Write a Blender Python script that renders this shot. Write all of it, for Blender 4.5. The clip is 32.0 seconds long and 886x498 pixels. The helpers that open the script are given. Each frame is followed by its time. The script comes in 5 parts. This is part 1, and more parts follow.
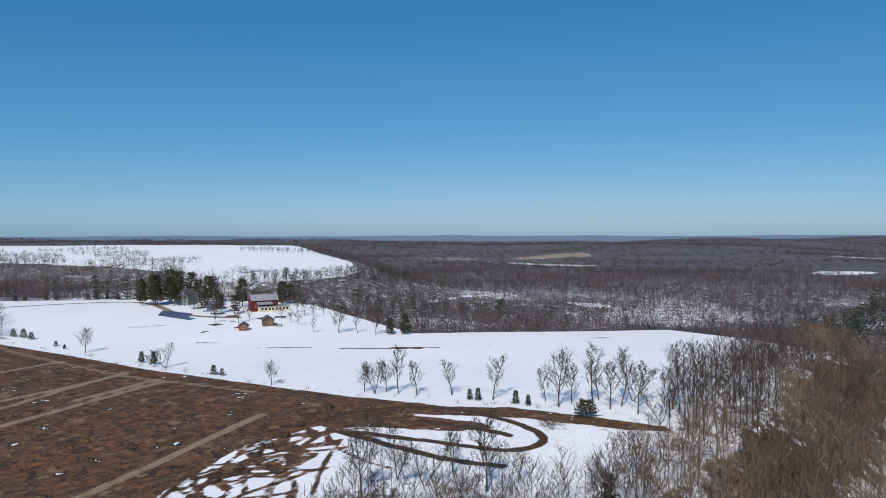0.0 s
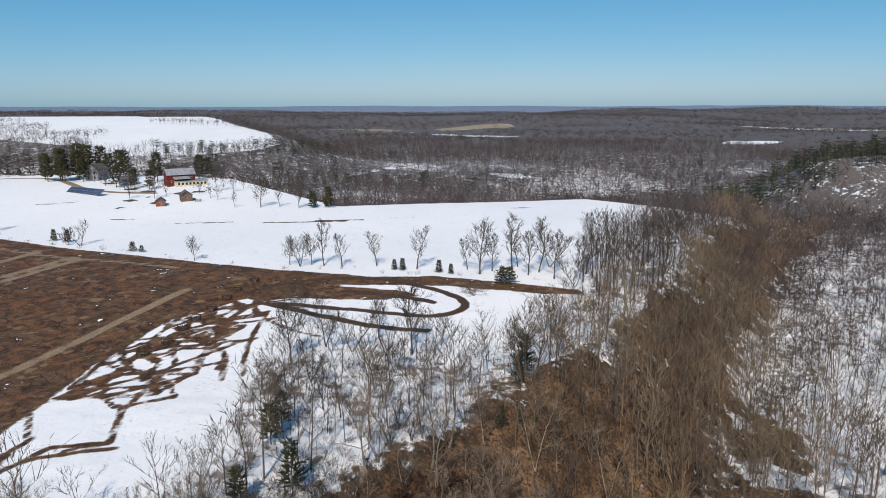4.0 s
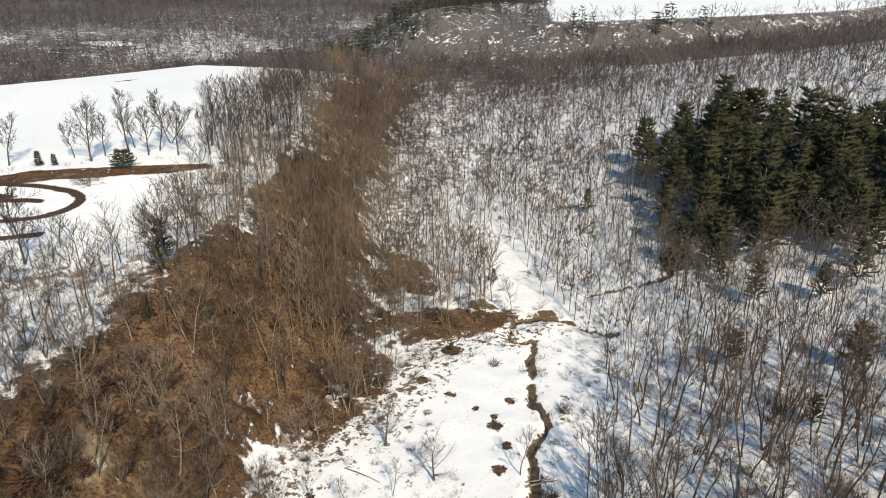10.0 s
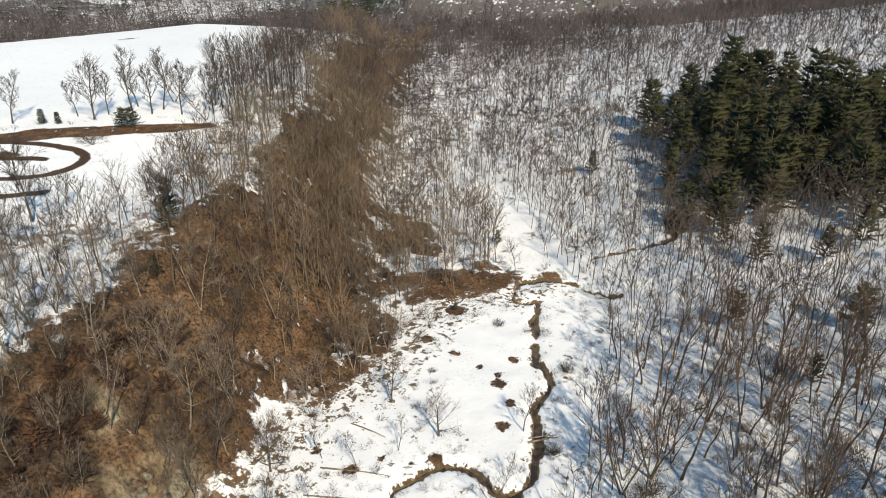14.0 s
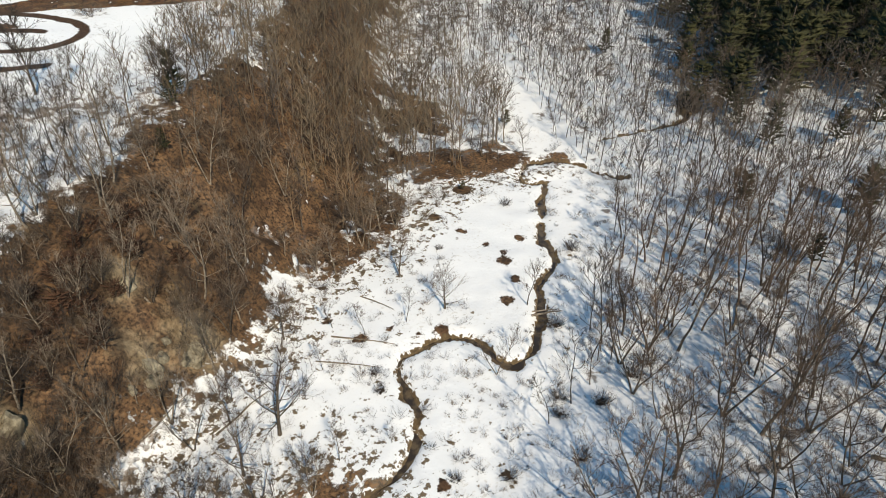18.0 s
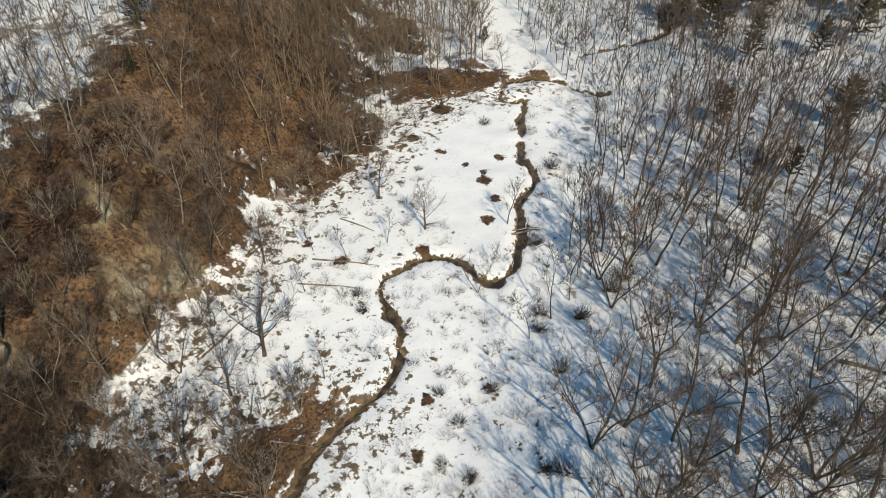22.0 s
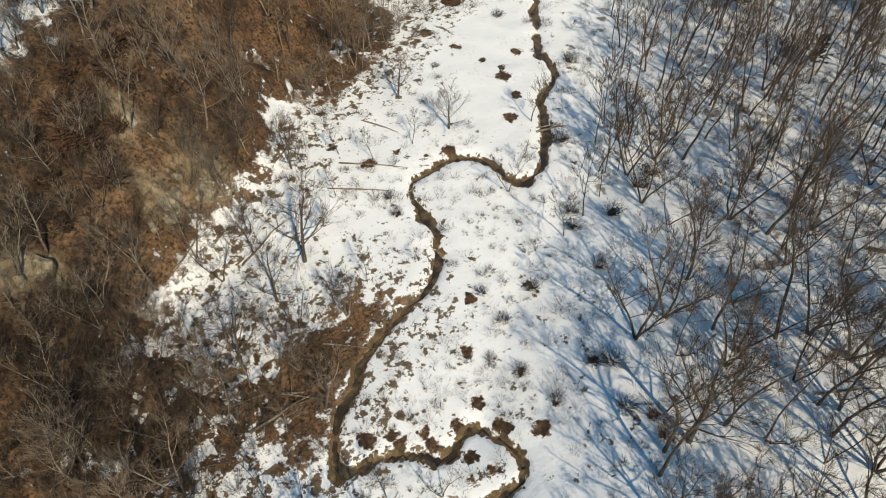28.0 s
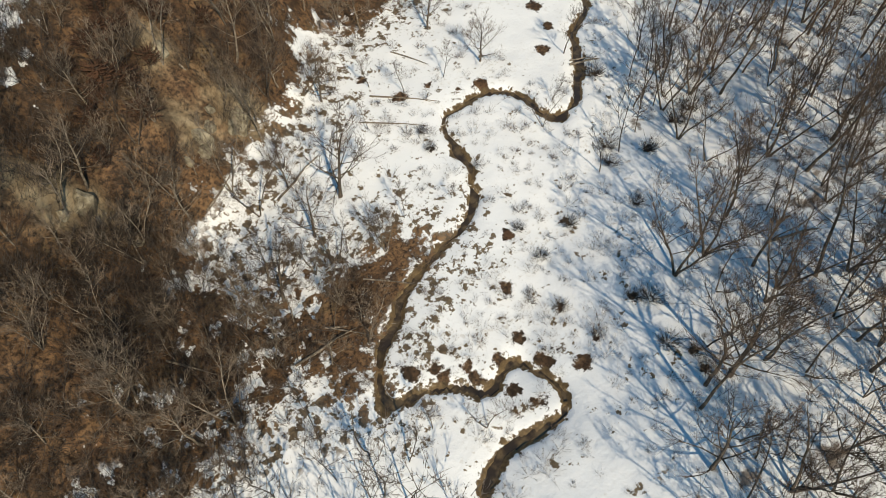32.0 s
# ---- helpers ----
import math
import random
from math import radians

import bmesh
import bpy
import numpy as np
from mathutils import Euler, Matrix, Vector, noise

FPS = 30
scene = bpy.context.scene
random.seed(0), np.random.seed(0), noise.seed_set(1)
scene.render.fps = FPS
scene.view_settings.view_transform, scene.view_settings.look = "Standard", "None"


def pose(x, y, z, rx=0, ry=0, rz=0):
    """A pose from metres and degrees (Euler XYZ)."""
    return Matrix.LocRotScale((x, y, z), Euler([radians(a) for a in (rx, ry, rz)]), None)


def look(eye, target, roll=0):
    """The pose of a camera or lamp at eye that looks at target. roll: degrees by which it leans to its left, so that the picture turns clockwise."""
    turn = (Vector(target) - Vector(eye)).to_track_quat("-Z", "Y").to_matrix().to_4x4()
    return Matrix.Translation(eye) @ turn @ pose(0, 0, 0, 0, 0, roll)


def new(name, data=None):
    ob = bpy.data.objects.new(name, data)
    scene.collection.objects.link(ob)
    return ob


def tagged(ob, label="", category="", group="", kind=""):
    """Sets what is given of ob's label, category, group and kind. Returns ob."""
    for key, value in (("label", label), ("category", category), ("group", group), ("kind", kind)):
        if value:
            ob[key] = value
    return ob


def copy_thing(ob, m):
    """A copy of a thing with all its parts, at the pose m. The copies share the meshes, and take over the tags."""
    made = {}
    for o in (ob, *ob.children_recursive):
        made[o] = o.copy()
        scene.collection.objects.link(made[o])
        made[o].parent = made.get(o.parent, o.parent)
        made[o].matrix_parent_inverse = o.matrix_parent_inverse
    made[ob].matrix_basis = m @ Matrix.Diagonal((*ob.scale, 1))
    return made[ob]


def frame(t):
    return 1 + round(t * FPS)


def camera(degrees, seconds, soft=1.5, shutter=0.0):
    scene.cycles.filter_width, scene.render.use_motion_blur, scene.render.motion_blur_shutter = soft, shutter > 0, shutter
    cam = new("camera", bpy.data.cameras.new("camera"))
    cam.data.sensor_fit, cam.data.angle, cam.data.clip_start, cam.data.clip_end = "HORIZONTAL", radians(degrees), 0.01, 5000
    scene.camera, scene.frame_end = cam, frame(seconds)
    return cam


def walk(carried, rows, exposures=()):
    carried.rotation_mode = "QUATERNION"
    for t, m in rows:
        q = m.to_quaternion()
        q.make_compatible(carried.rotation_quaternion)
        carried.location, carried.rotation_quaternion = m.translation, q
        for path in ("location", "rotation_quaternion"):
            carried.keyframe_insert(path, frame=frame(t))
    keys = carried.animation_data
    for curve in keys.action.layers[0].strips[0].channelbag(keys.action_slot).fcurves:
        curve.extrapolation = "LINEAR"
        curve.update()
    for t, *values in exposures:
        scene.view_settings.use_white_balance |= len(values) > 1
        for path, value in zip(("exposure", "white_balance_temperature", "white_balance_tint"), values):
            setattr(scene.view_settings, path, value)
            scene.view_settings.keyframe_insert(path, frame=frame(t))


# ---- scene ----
cam = camera(64.02, 32.0, soft=0.8)

PATH = [
    (0, pose(-0.00, -0.00, 80.31, 88.69, 0.10, -0.00)),
    (0.5, pose(-0.06, -0.12, 80.26, 87.38, 0.09, 0.00)),
    (1, pose(-0.10, -0.25, 80.22, 85.74, 0.07, 0.01)),
    (1.5, pose(-0.13, -0.41, 80.22, 84.15, 0.07, 0.03)),
    (2, pose(-0.12, -0.60, 80.26, 82.92, 0.09, 0.04)),
    (2.5, pose(-0.10, -0.82, 80.33, 81.74, 0.09, 0.06)),
    (4.5, pose(0.03, -1.81, 80.70, 77.36, 0.10, -9.38)),
    (5, pose(0.09, -2.02, 80.83, 76.44, 0.12, -12.42)),
    (5.5, pose(0.16, -2.18, 80.97, 75.52, 0.15, -15.84)),
    (6, pose(0.21, -2.27, 81.08, 74.63, 0.23, -18.64)),
    (6.5, pose(0.25, -2.32, 81.17, 73.72, 0.30, -20.43)),
    (7, pose(0.27, -2.35, 81.23, 72.80, 0.36, -22.22)),
    (7.5, pose(0.29, -2.34, 81.27, 71.87, 0.37, -24.57)),
    (8, pose(0.32, -2.31, 81.29, 70.93, 0.36, -27.42)),
    (8.5, pose(0.34, -2.27, 81.29, 70.00, 0.34, -30.33)),
    (9, pose(0.36, -2.21, 81.29, 69.08, 0.32, -33.31)),
    (9.5, pose(0.35, -2.12, 81.28, 68.15, 0.33, -35.76)),
    (10, pose(0.34, -2.04, 81.24, 67.36, 0.29, -36.25)),
    (10.5, pose(0.31, -2.00, 81.18, 66.99, 0.28, -36.22)),
    (11, pose(0.27, -2.00, 81.09, 66.81, 0.29, -36.20)),
    (11.5, pose(0.19, -2.04, 80.96, 66.57, 0.27, -36.18)),
    (12, pose(0.06, -2.07, 80.81, 66.27, 0.23, -36.14)),
    (12.5, pose(-0.09, -2.07, 80.70, 65.96, 0.20, -36.12)),
    (13, pose(-0.26, -2.04, 80.66, 65.57, 0.13, -36.08)),
    (13.5, pose(-0.46, -2.09, 80.65, 65.22, 0.05, -36.04)),
    (15.5, pose(-1.39, -2.76, 80.53, 60.58, -0.04, -35.73)),
    (16, pose(-1.55, -2.91, 80.38, 59.22, -0.11, -35.61)),
    (16.5, pose(-1.63, -3.04, 80.16, 57.99, -0.15, -35.49)),
    (17, pose(-1.65, -3.16, 79.89, 57.05, -0.14, -35.43)),
    (17.5, pose(-1.64, -3.30, 79.60, 56.25, -0.13, -35.32)),
    (18, pose(-1.62, -3.40, 79.33, 55.42, -0.12, -35.26)),
    (18.5, pose(-1.60, -3.47, 79.09, 54.54, -0.10, -35.20)),
    (19, pose(-1.59, -3.52, 78.88, 53.72, -0.10, -35.14)),
    (19.5, pose(-1.60, -3.56, 78.70, 52.96, -0.11, -35.06)),
    (20, pose(-1.62, -3.62, 78.57, 52.25, -0.11, -34.98)),
    (20.5, pose(-1.63, -3.68, 78.50, 51.55, -0.08, -34.92)),
    (21, pose(-1.62, -3.78, 78.48, 50.85, -0.06, -34.85)),
    (21.5, pose(-1.57, -3.85, 78.47, 50.15, -0.06, -35.10)),
    (22, pose(-1.54, -3.90, 78.49, 49.41, -0.08, -37.11)),
    (22.5, pose(-1.54, -3.89, 78.52, 48.74, -0.09, -38.69)),
    (23, pose(-1.60, -3.83, 78.57, 48.00, -0.13, -38.93)),
    (23.5, pose(-1.78, -3.71, 78.64, 47.25, -0.23, -38.97)),
    (24, pose(-2.16, -3.43, 78.72, 46.52, -0.23, -38.98)),
    (24.5, pose(-2.73, -2.99, 78.83, 45.80, -0.23, -39.13)),
    (25, pose(-3.44, -2.40, 78.94, 45.09, -0.22, -39.31)),
    (25.5, pose(-4.25, -1.69, 79.06, 44.38, -0.23, -39.41)),
    (27.5, pose(-7.68, 1.34, 79.56, 41.54, -0.31, -39.80)),
    (28, pose(-8.56, 2.11, 79.68, 40.85, -0.35, -39.88)),
    (28.5, pose(-9.40, 2.86, 79.77, 40.16, -0.38, -39.93)),
    (29, pose(-10.17, 3.54, 79.81, 39.49, -0.46, -39.95)),
    (29.5, pose(-10.88, 4.15, 79.83, 38.82, -0.49, -39.96)),
    (30, pose(-11.50, 4.68, 79.81, 38.16, -0.53, -39.92)),
    (30.5, pose(-12.01, 5.14, 79.77, 37.51, -0.54, -39.87)),
    (31, pose(-12.40, 5.51, 79.74, 36.87, -0.51, -39.77)),
    (31.5, pose(-12.60, 5.76, 79.73, 36.20, -0.56, -39.78)),
    (32, pose(-12.70, 5.94, 79.73, 35.51, -0.65, -39.83)),
]
EXPOSURES = [(0.0, -0.4, 6500, 15), (2.5, -0.34, 6600, 15), (5.0, -0.16, 7200, 11), (6.0, -0.05, 7500, 10), (8.0, 0.04, 7800, 10), (13.0, 0.04, 7700, 9), (20.0, -0.14, 7600, 8), (28.0, -0.2, 7900, 7), (32.0, -0.2, 7900, 7)]
walk(cam, PATH, EXPOSURES)

# ---------------------------------------------------------------- sun and sky
SUN_TURN, SUN_HEIGHT = radians(195), radians(43)      # compass angle from +y, clockwise
to_sun = Vector((math.sin(SUN_TURN) * math.cos(SUN_HEIGHT), math.cos(SUN_TURN) * math.cos(SUN_HEIGHT), math.sin(SUN_HEIGHT)))
world = bpy.data.worlds.new("winter_sky")
scene.world = world
world.use_nodes = True
sky = world.node_tree.nodes.new("ShaderNodeTexSky")
sky.sky_type, sky.sun_disc = "NISHITA", False
sky.sun_elevation, sky.sun_rotation = SUN_HEIGHT, SUN_TURN
sky.altitude, sky.air_density, sky.dust_density, sky.ozone_density = 300, 0.7, 0.6, 3.5
world.node_tree.nodes["Background"].inputs["Strength"].default_value = 0.079
split, join = [world.node_tree.nodes.new("ShaderNode" + k + "Color") for k in ("Separate", "Combine")]
world.node_tree.links.new(sky.outputs[0], split.inputs[0])
for i, (power, share) in enumerate(((1.43, 0.49), (0.77, 1.94), (0.58, 3.35))):      # deep clear blue above, pale haze below
    a, b = [world.node_tree.nodes.new("ShaderNodeMath") for k in range(2)]
    a.operation, b.operation = "POWER", "MULTIPLY"
    a.inputs[1].default_value, b.inputs[1].default_value = power, share
    world.node_tree.links.new(split.outputs[i], a.inputs[0])
    world.node_tree.links.new(a.outputs[0], b.inputs[0])
    world.node_tree.links.new(b.outputs[0], join.inputs[i])
world.node_tree.links.new(join.outputs[0], world.node_tree.nodes["Background"].inputs["Color"])
lamp = bpy.data.lights.new("sun", "SUN")
lamp.energy, lamp.angle, lamp.color = 4.4, radians(0.7), (1.0, 0.95, 0.87)
new("sun", lamp).matrix_world = look(to_sun * 300, (0, 0, 0))

# ---------------------------------------------------------------- materials
class Mat:
    """A short way to write node materials; positions are in metres of the world or of the object."""

    def __init__(self, name, rough=0.8, metal=0.0):
        self.m = bpy.data.materials.new(name)
        self.m.use_nodes = True
        self.t = self.m.node_tree
        self.b = self.t.nodes["Principled BSDF"]
        self.b.inputs["Roughness"].default_value, self.b.inputs["Metallic"].default_value = rough, metal
        self.b.inputs["Specular IOR Level"].default_value = 0.25
        self.where = None

    def n(self, kind):
        return self.t.nodes.new("ShaderNode" + kind)

    def put(self, socket, v):
        if isinstance(v, bpy.types.NodeSocket):
            self.t.links.new(v, socket)
        elif isinstance(v, tuple) and len(v) == 3 and socket.type == "RGBA":
            socket.default_value = (*v, 1)
        else:
            socket.default_value = v

    def pos(self, local=False):
        if self.where is None:
            self.where = self.n("TexCoord").outputs["Object"] if local else self.n("NewGeometry").outputs["Position"]
        return self.where

    def noise(self, size, detail=3.0, rough=0.55, stretch=None, warp=0.0):
        k = self.n("TexNoise")
        v = self.pos()
        if stretch:
            s = self.n("VectorMath")
            s.operation = "MULTIPLY"
            self.put(s.inputs[0], v), self.put(s.inputs[1], stretch)
            v = s.outputs[0]
        self.put(k.inputs["Vector"], v)
        for key, val in (("Scale", 1 / size), ("Detail", detail), ("Roughness", rough), ("Distortion", warp)):
            k.inputs[key].default_value = val
        return k.outputs["Fac"]

    def math(self, op, a, b=0.0, clamp=False):
        k = self.n("Math")
        k.operation, k.use_clamp = op, clamp
        self.put(k.inputs[0], a), self.put(k.inputs[1], b)
        return k.outputs[0]

    def ramp(self, v, a, b, lo=0.0, hi=1.0):
        k = self.n("MapRange")
        k.interpolation_type = "SMOOTHSTEP"
        for i, val in enumerate((v, a, b, lo, hi)):
            self.put(k.inputs[i], val)
        return k.outputs[0]

    def mix(self, f, a, b):
        k = self.n("Mix")
        k.data_type = "RGBA"
        self.put(k.inputs[0], f), self.put(k.inputs[6], a), self.put(k.inputs[7], b)
        return k.outputs[2]

    def attr(self, name):
        k = self.n("Attribute")
        k.attribute_name = name
        return k.outputs["Fac"]

    def bump(self, h, strength, dist):
        k = self.n("Bump")
        k.inputs["Strength"].default_value, k.inputs["Distance"].default_value = strength, dist
        self.put(k.inputs["Height"], h)
        self.put(self.b.inputs["Normal"], k.outputs[0])

    def done(self, colour):
        self.put(self.b.inputs["Base Color"], colour)
        return self.m


def two_tone(name, a, b, size, rough=0.8, metal=0.0, spread=0.25, relief=0.0, local=False, stretch=None):
    """Two colours in uneven patches at two scales, with a share of variation from object to object."""
    k = Mat(name, rough, metal)
    k.pos(local)
    f = k.math("ADD", k.math("MULTIPLY", k.noise(size, 5, stretch=stretch), 0.65), k.math("MULTIPLY", k.noise(size * 7, 2), 0.35))
    info = k.n("ObjectInfo").outputs["Random"]
    f = k.math("ADD", k.ramp(f, 0.36, 0.64), k.math("MULTIPLY", k.math("SUBTRACT", info, 0.5), spread), True)
    if relief:
        k.bump(k.noise(size * 0.6, 4, stretch=stretch), 0.6, relief)
    return k.done(k.mix(f, a, b))


def island_tone(name, a, b, rough=0.85):
    """Colour varies from piece to piece of a joined mesh."""
    k = Mat(name, rough)
    r = k.n("NewGeometry").outputs["Random Per Island"]
    f = k.math("ADD", k.math("MULTIPLY", r, 0.4), k.math("MULTIPLY", k.ramp(k.noise(22, 4), 0.38, 0.62), 0.6), True)
    return k.done(k.mix(f, a, b))


def make_land_material():
    k = Mat("snow_grass_and_leaf_litter", 0.7)
    fine, mid, big, huge = k.noise(0.55, 6, 0.65), k.noise(2.6, 6, 0.62), k.noise(11, 4), k.noise(60, 3)
    tuft = k.noise(1.1, 3, 0.7)
    edge = k.math("ADD", k.math("MULTIPLY", k.math("SUBTRACT", mid, 0.5), 7.0), k.math("MULTIPLY", k.math("SUBTRACT", fine, 0.5), 3.0))
    jag = k.math("MULTIPLY", k.math("SUBTRACT", mid, 0.5), 2.6)
    # grounds
    umber = k.mix(k.ramp(mid, 0.36, 0.62), (0.06, 0.035, 0.019), (0.165, 0.09, 0.043))
    russet = k.mix(k.ramp(mid, 0.36, 0.62), (0.115, 0.06, 0.03), (0.255, 0.145, 0.073))
    litter = k.mix(k.ramp(k.noise(16, 4, 0.6), 0.43, 0.58), umber, russet)
    litter = k.mix(k.ramp(k.noise(9, 5, 0.65, warp=0.5), 0.56, 0.66, 0.0, 0.5), litter, (0.21, 0.155, 0.083))
    litter = k.mix(k.ramp(fine, 0.34, 0.6), (0.028, 0.017, 0.01), litter)
    litter = k.mix(k.ramp(k.noise(3.4, 5, 0.7), 0.53, 0.66, 0.0, 0.8), litter, (0.036, 0.023, 0.015))
    woods = k.mix(k.ramp(fine, 0.3, 0.7), (0.03, 0.022, 0.019), k.mix(k.ramp(big, 0.4, 0.6), (0.062, 0.046, 0.038), (0.10, 0.063, 0.042)))
    woods = k.mix(k.ramp(k.attr("thaw"), 0.35, 0.9, 0.75, 0.0), woods, (0.24, 0.185, 0.145))
    grass = k.mix(k.ramp(mid, 0.35, 0.65), (0.085, 0.046, 0.022), k.mix(k.ramp(big, 0.38, 0.62), (0.20, 0.106, 0.045), (0.245, 0.103, 0.038)))
    grass = k.mix(k.ramp(fine, 0.3, 0.72), k.mix(0.5, grass, (0.02, 0.012, 0.008)), grass)
    lines = k.math("ABSOLUTE", k.math("SUBTRACT", k.noise(8, 4, 0.6, warp=0.6), 0.5))
    grass = k.mix(k.ramp(lines, 0.028, 0.008, 0.0, 0.75), grass, (0.025, 0.014, 0.008))
    grass = k.mix(k.ramp(k.noise(4.5, 5, 0.6), 0.57, 0.66, 0.0, 0.7), grass, (0.25, 0.165, 0.085))
    snow = k.mix(k.ramp(huge, 0.3, 0.7), (0.86, 0.86, 0.855), (0.91, 0.905, 0.895))
    snow = k.mix(k.ramp(mid, 0.55, 0.8), snow, (0.77, 0.765, 0.75))
    snow = k.mix(k.math("MULTIPLY", k.ramp(k.noise(0.9, 6, 0.7), 0.54, 0.66, 0.0, 0.55), k.ramp(k.noise(7.5, 4), 0.46, 0.6)), snow, (0.52, 0.47, 0.40))
    a_wood, a_litter, a_grass, a_brush = k.attr("wood"), k.attr("litter"), k.attr("grass"), k.attr("brush")
    w = k.ramp(k.math("ADD", a_wood, edge), -2, 2)
    l = k.ramp(k.math("ADD", a_litter, k.math("MULTIPLY", edge, 2.6)), -1.2, 1.2)
    g = k.ramp(k.math("ADD", a_grass, jag), -0.4, 0.4)
    b = k.ramp(k.math("ADD", a_brush, edge), -2, 2)
    base = k.mix(l, woods, litter)
    base = k.mix(k.math("MULTIPLY", b, k.math("SUBTRACT", 1.0, l)), base, k.mix(k.ramp(fine, 0.35, 0.65), (0.07, 0.05, 0.032), (0.2, 0.145, 0.09)))
    base = k.mix(g, base, grass)
    # how much of the snow has gone
    patch = k.math("ADD", k.math("MULTIPLY", mid, 0.6), k.math("MULTIPLY", big, 0.4))
    gone = k.math("ADD", patch, k.math("MULTIPLY", k.attr("thaw"), 0.175))
    bare_wood = k.math("MULTIPLY", w, k.ramp(gone, 0.55, 0.64, 0.0, 0.92))
    bare_brush = k.math("MULTIPLY", b, k.ramp(k.math("ADD", k.math("MULTIPLY", tuft, 0.5), k.math("MULTIPLY", mid, 0.5)), k.ramp(a_litter, -17, 0, 0.585, 0.495), k.ramp(a_litter, -17, 0, 0.62, 0.53)))
    deep = k.math("MULTIPLY", k.math("MINIMUM", a_litter, 12.0), 0.0075)
    scraps = k.math("ADD", k.math("MULTIPLY", k.noise(6.5, 7, 0.62), 0.5), k.math("MULTIPLY", k.noise(2.2, 5, 0.6, (1.0, 0.55, 1.0)), 0.5))
    melt = k.math("MULTIPLY", k.math("SUBTRACT", k.attr("thaw"), 0.8), 0.25)
    bare_litter = k.math("MULTIPLY", l, k.ramp(k.math("ADD", k.math("ADD", scraps, deep), melt), 0.44, 0.462))
    bare_grass = k.math("MULTIPLY", g, k.ramp(patch, 0.355, 0.375))
    bare = k.math("MAXIMUM", k.math("MAXIMUM", bare_wood, bare_brush), k.math("MAXIMUM", bare_litter, bare_grass))
    col = k.mix(bare, snow, base)
    # trails trodden through the snow, earth of the drive, tan tracks
    spot = k.ramp(k.math("ADD", k.attr("spot"), k.math("ADD", k.math("MULTIPLY", jag, 1.6), k.math("MULTIPLY", k.math("SUBTRACT", fine, 0.5), 2.2))), 0.15, -0.25)
    col = k.mix(spot, col, litter)
    trail = k.ramp(k.math("ADD", k.attr("trail"), k.math("MULTIPLY", jag, 0.5)), 0.92, 0.4)
    col = k.mix(trail, col, grass)
    earth = k.mix(k.ramp(fine, 0.3, 0.7), (0.04, 0.021, 0.011), (0.10, 0.055, 0.027))
    mud = k.ramp(k.math("ADD", k.attr("mud"), k.math("MULTIPLY", jag, 0.6)), 1.55, 1.0)
    col = k.mix(mud, col, earth)
    tan = k.mix(k.ramp(fine, 0.3, 0.7), (0.20, 0.135, 0.08), (0.33, 0.235, 0.145))
    col = k.mix(k.ramp(k.math("ADD", k.attr("track"), k.math("MULTIPLY", jag, 0.5)), 1.7, 1.1), col, tan)
    straw = k.mix(k.ramp(mid, 0.3, 0.7), (0.25, 0.185, 0.11), (0.42, 0.33, 0.21))
    col = k.mix(k.ramp(k.math("ADD", k.attr("straw"), edge), -2, 4), col, straw)
    # stream banks
    cd = k.math("ADD", k.attr("creek"), k.math("MULTIPLY", k.math("SUBTRACT", fine, 0.5), 1.1))
    cd = k.math("ADD", cd, k.math("MULTIPLY", k.math("SUBTRACT", mid, 0.52), 4.0))
    bank = k.mix(k.ramp(fine, 0.3, 0.7), (0.085, 0.054, 0.028), k.mix(k.ramp(mid, 0.4, 0.6), (0.17, 0.112, 0.054), (0.29, 0.2, 0.098)))
    col = k.mix(k.ramp(cd, 0.76, 0.6), col, bank)
    k.bump(k.math("ADD", k.math("MULTIPLY", mid, 0.5), k.math("MULTIPLY", fine, 0.2)), 0.5, 0.7)
    return k.done(col)


LAND = make_land_material()
BARK = two_tone("grey_brown_bark", (0.05, 0.039, 0.03), (0.165, 0.13, 0.10), 0.35, 0.9, relief=0.02)
TWIG = two_tone("brown_grey_twigs", (0.055, 0.038, 0.028), (0.165, 0.114, 0.081), 2.0, 0.9)
TWIG_FAR = island_tone("far_bare_twigs", (0.034, 0.028, 0.028), (0.15, 0.119, 0.11))
NEEDLE = two_tone("dark_pine_needles", (0.013, 0.016, 0.006), (0.06, 0.058, 0.022), 0.8, 0.7)
NEEDLE_FAR = island_tone("far_conifer_needles", (0.016, 0.026, 0.014), (0.05, 0.06, 0.028), 0.8)
BRUSH = two_tone("dark_brown_brush", (0.05, 0.037, 0.027), (0.165, 0.116, 0.078), 6.0, 0.9)
TWIG_MID = island_tone("light_bare_twigs", (0.075, 0.057, 0.04), (0.26, 0.2, 0.138))
TWIG_DARK = two_tone("dark_fine_twigs", (0.036, 0.028, 0.023), (0.1, 0.079, 0.063), 2.0, 0.9)
TWIG_WOOD = island_tone("grey_wood_twigs", (0.046, 0.037, 0.031), (0.155, 0.125, 0.102))
# paler bark and twigs: sunlight on the slope trees put into colour; logs share the bark
PALE_LIT_BARK = two_tone("pale_grey_sunlit_bark", (0.11, 0.088, 0.066), (0.34, 0.28, 0.215), 0.4, 0.9, relief=0.02)
LIT_TWIG = two_tone("sunlit_tan_twigs", (0.08, 0.06, 0.044), (0.27, 0.205, 0.15), 2.0, 0.9)
DEAD_LEAF = two_tone("dark_russet_dead_leaves", (0.03, 0.017, 0.011), (0.11, 0.056, 0.033), 0.7, 0.85)
TWIG_SPUR = island_tone("russet_brown_twigs", (0.085, 0.059, 0.038), (0.29, 0.202, 0.128))

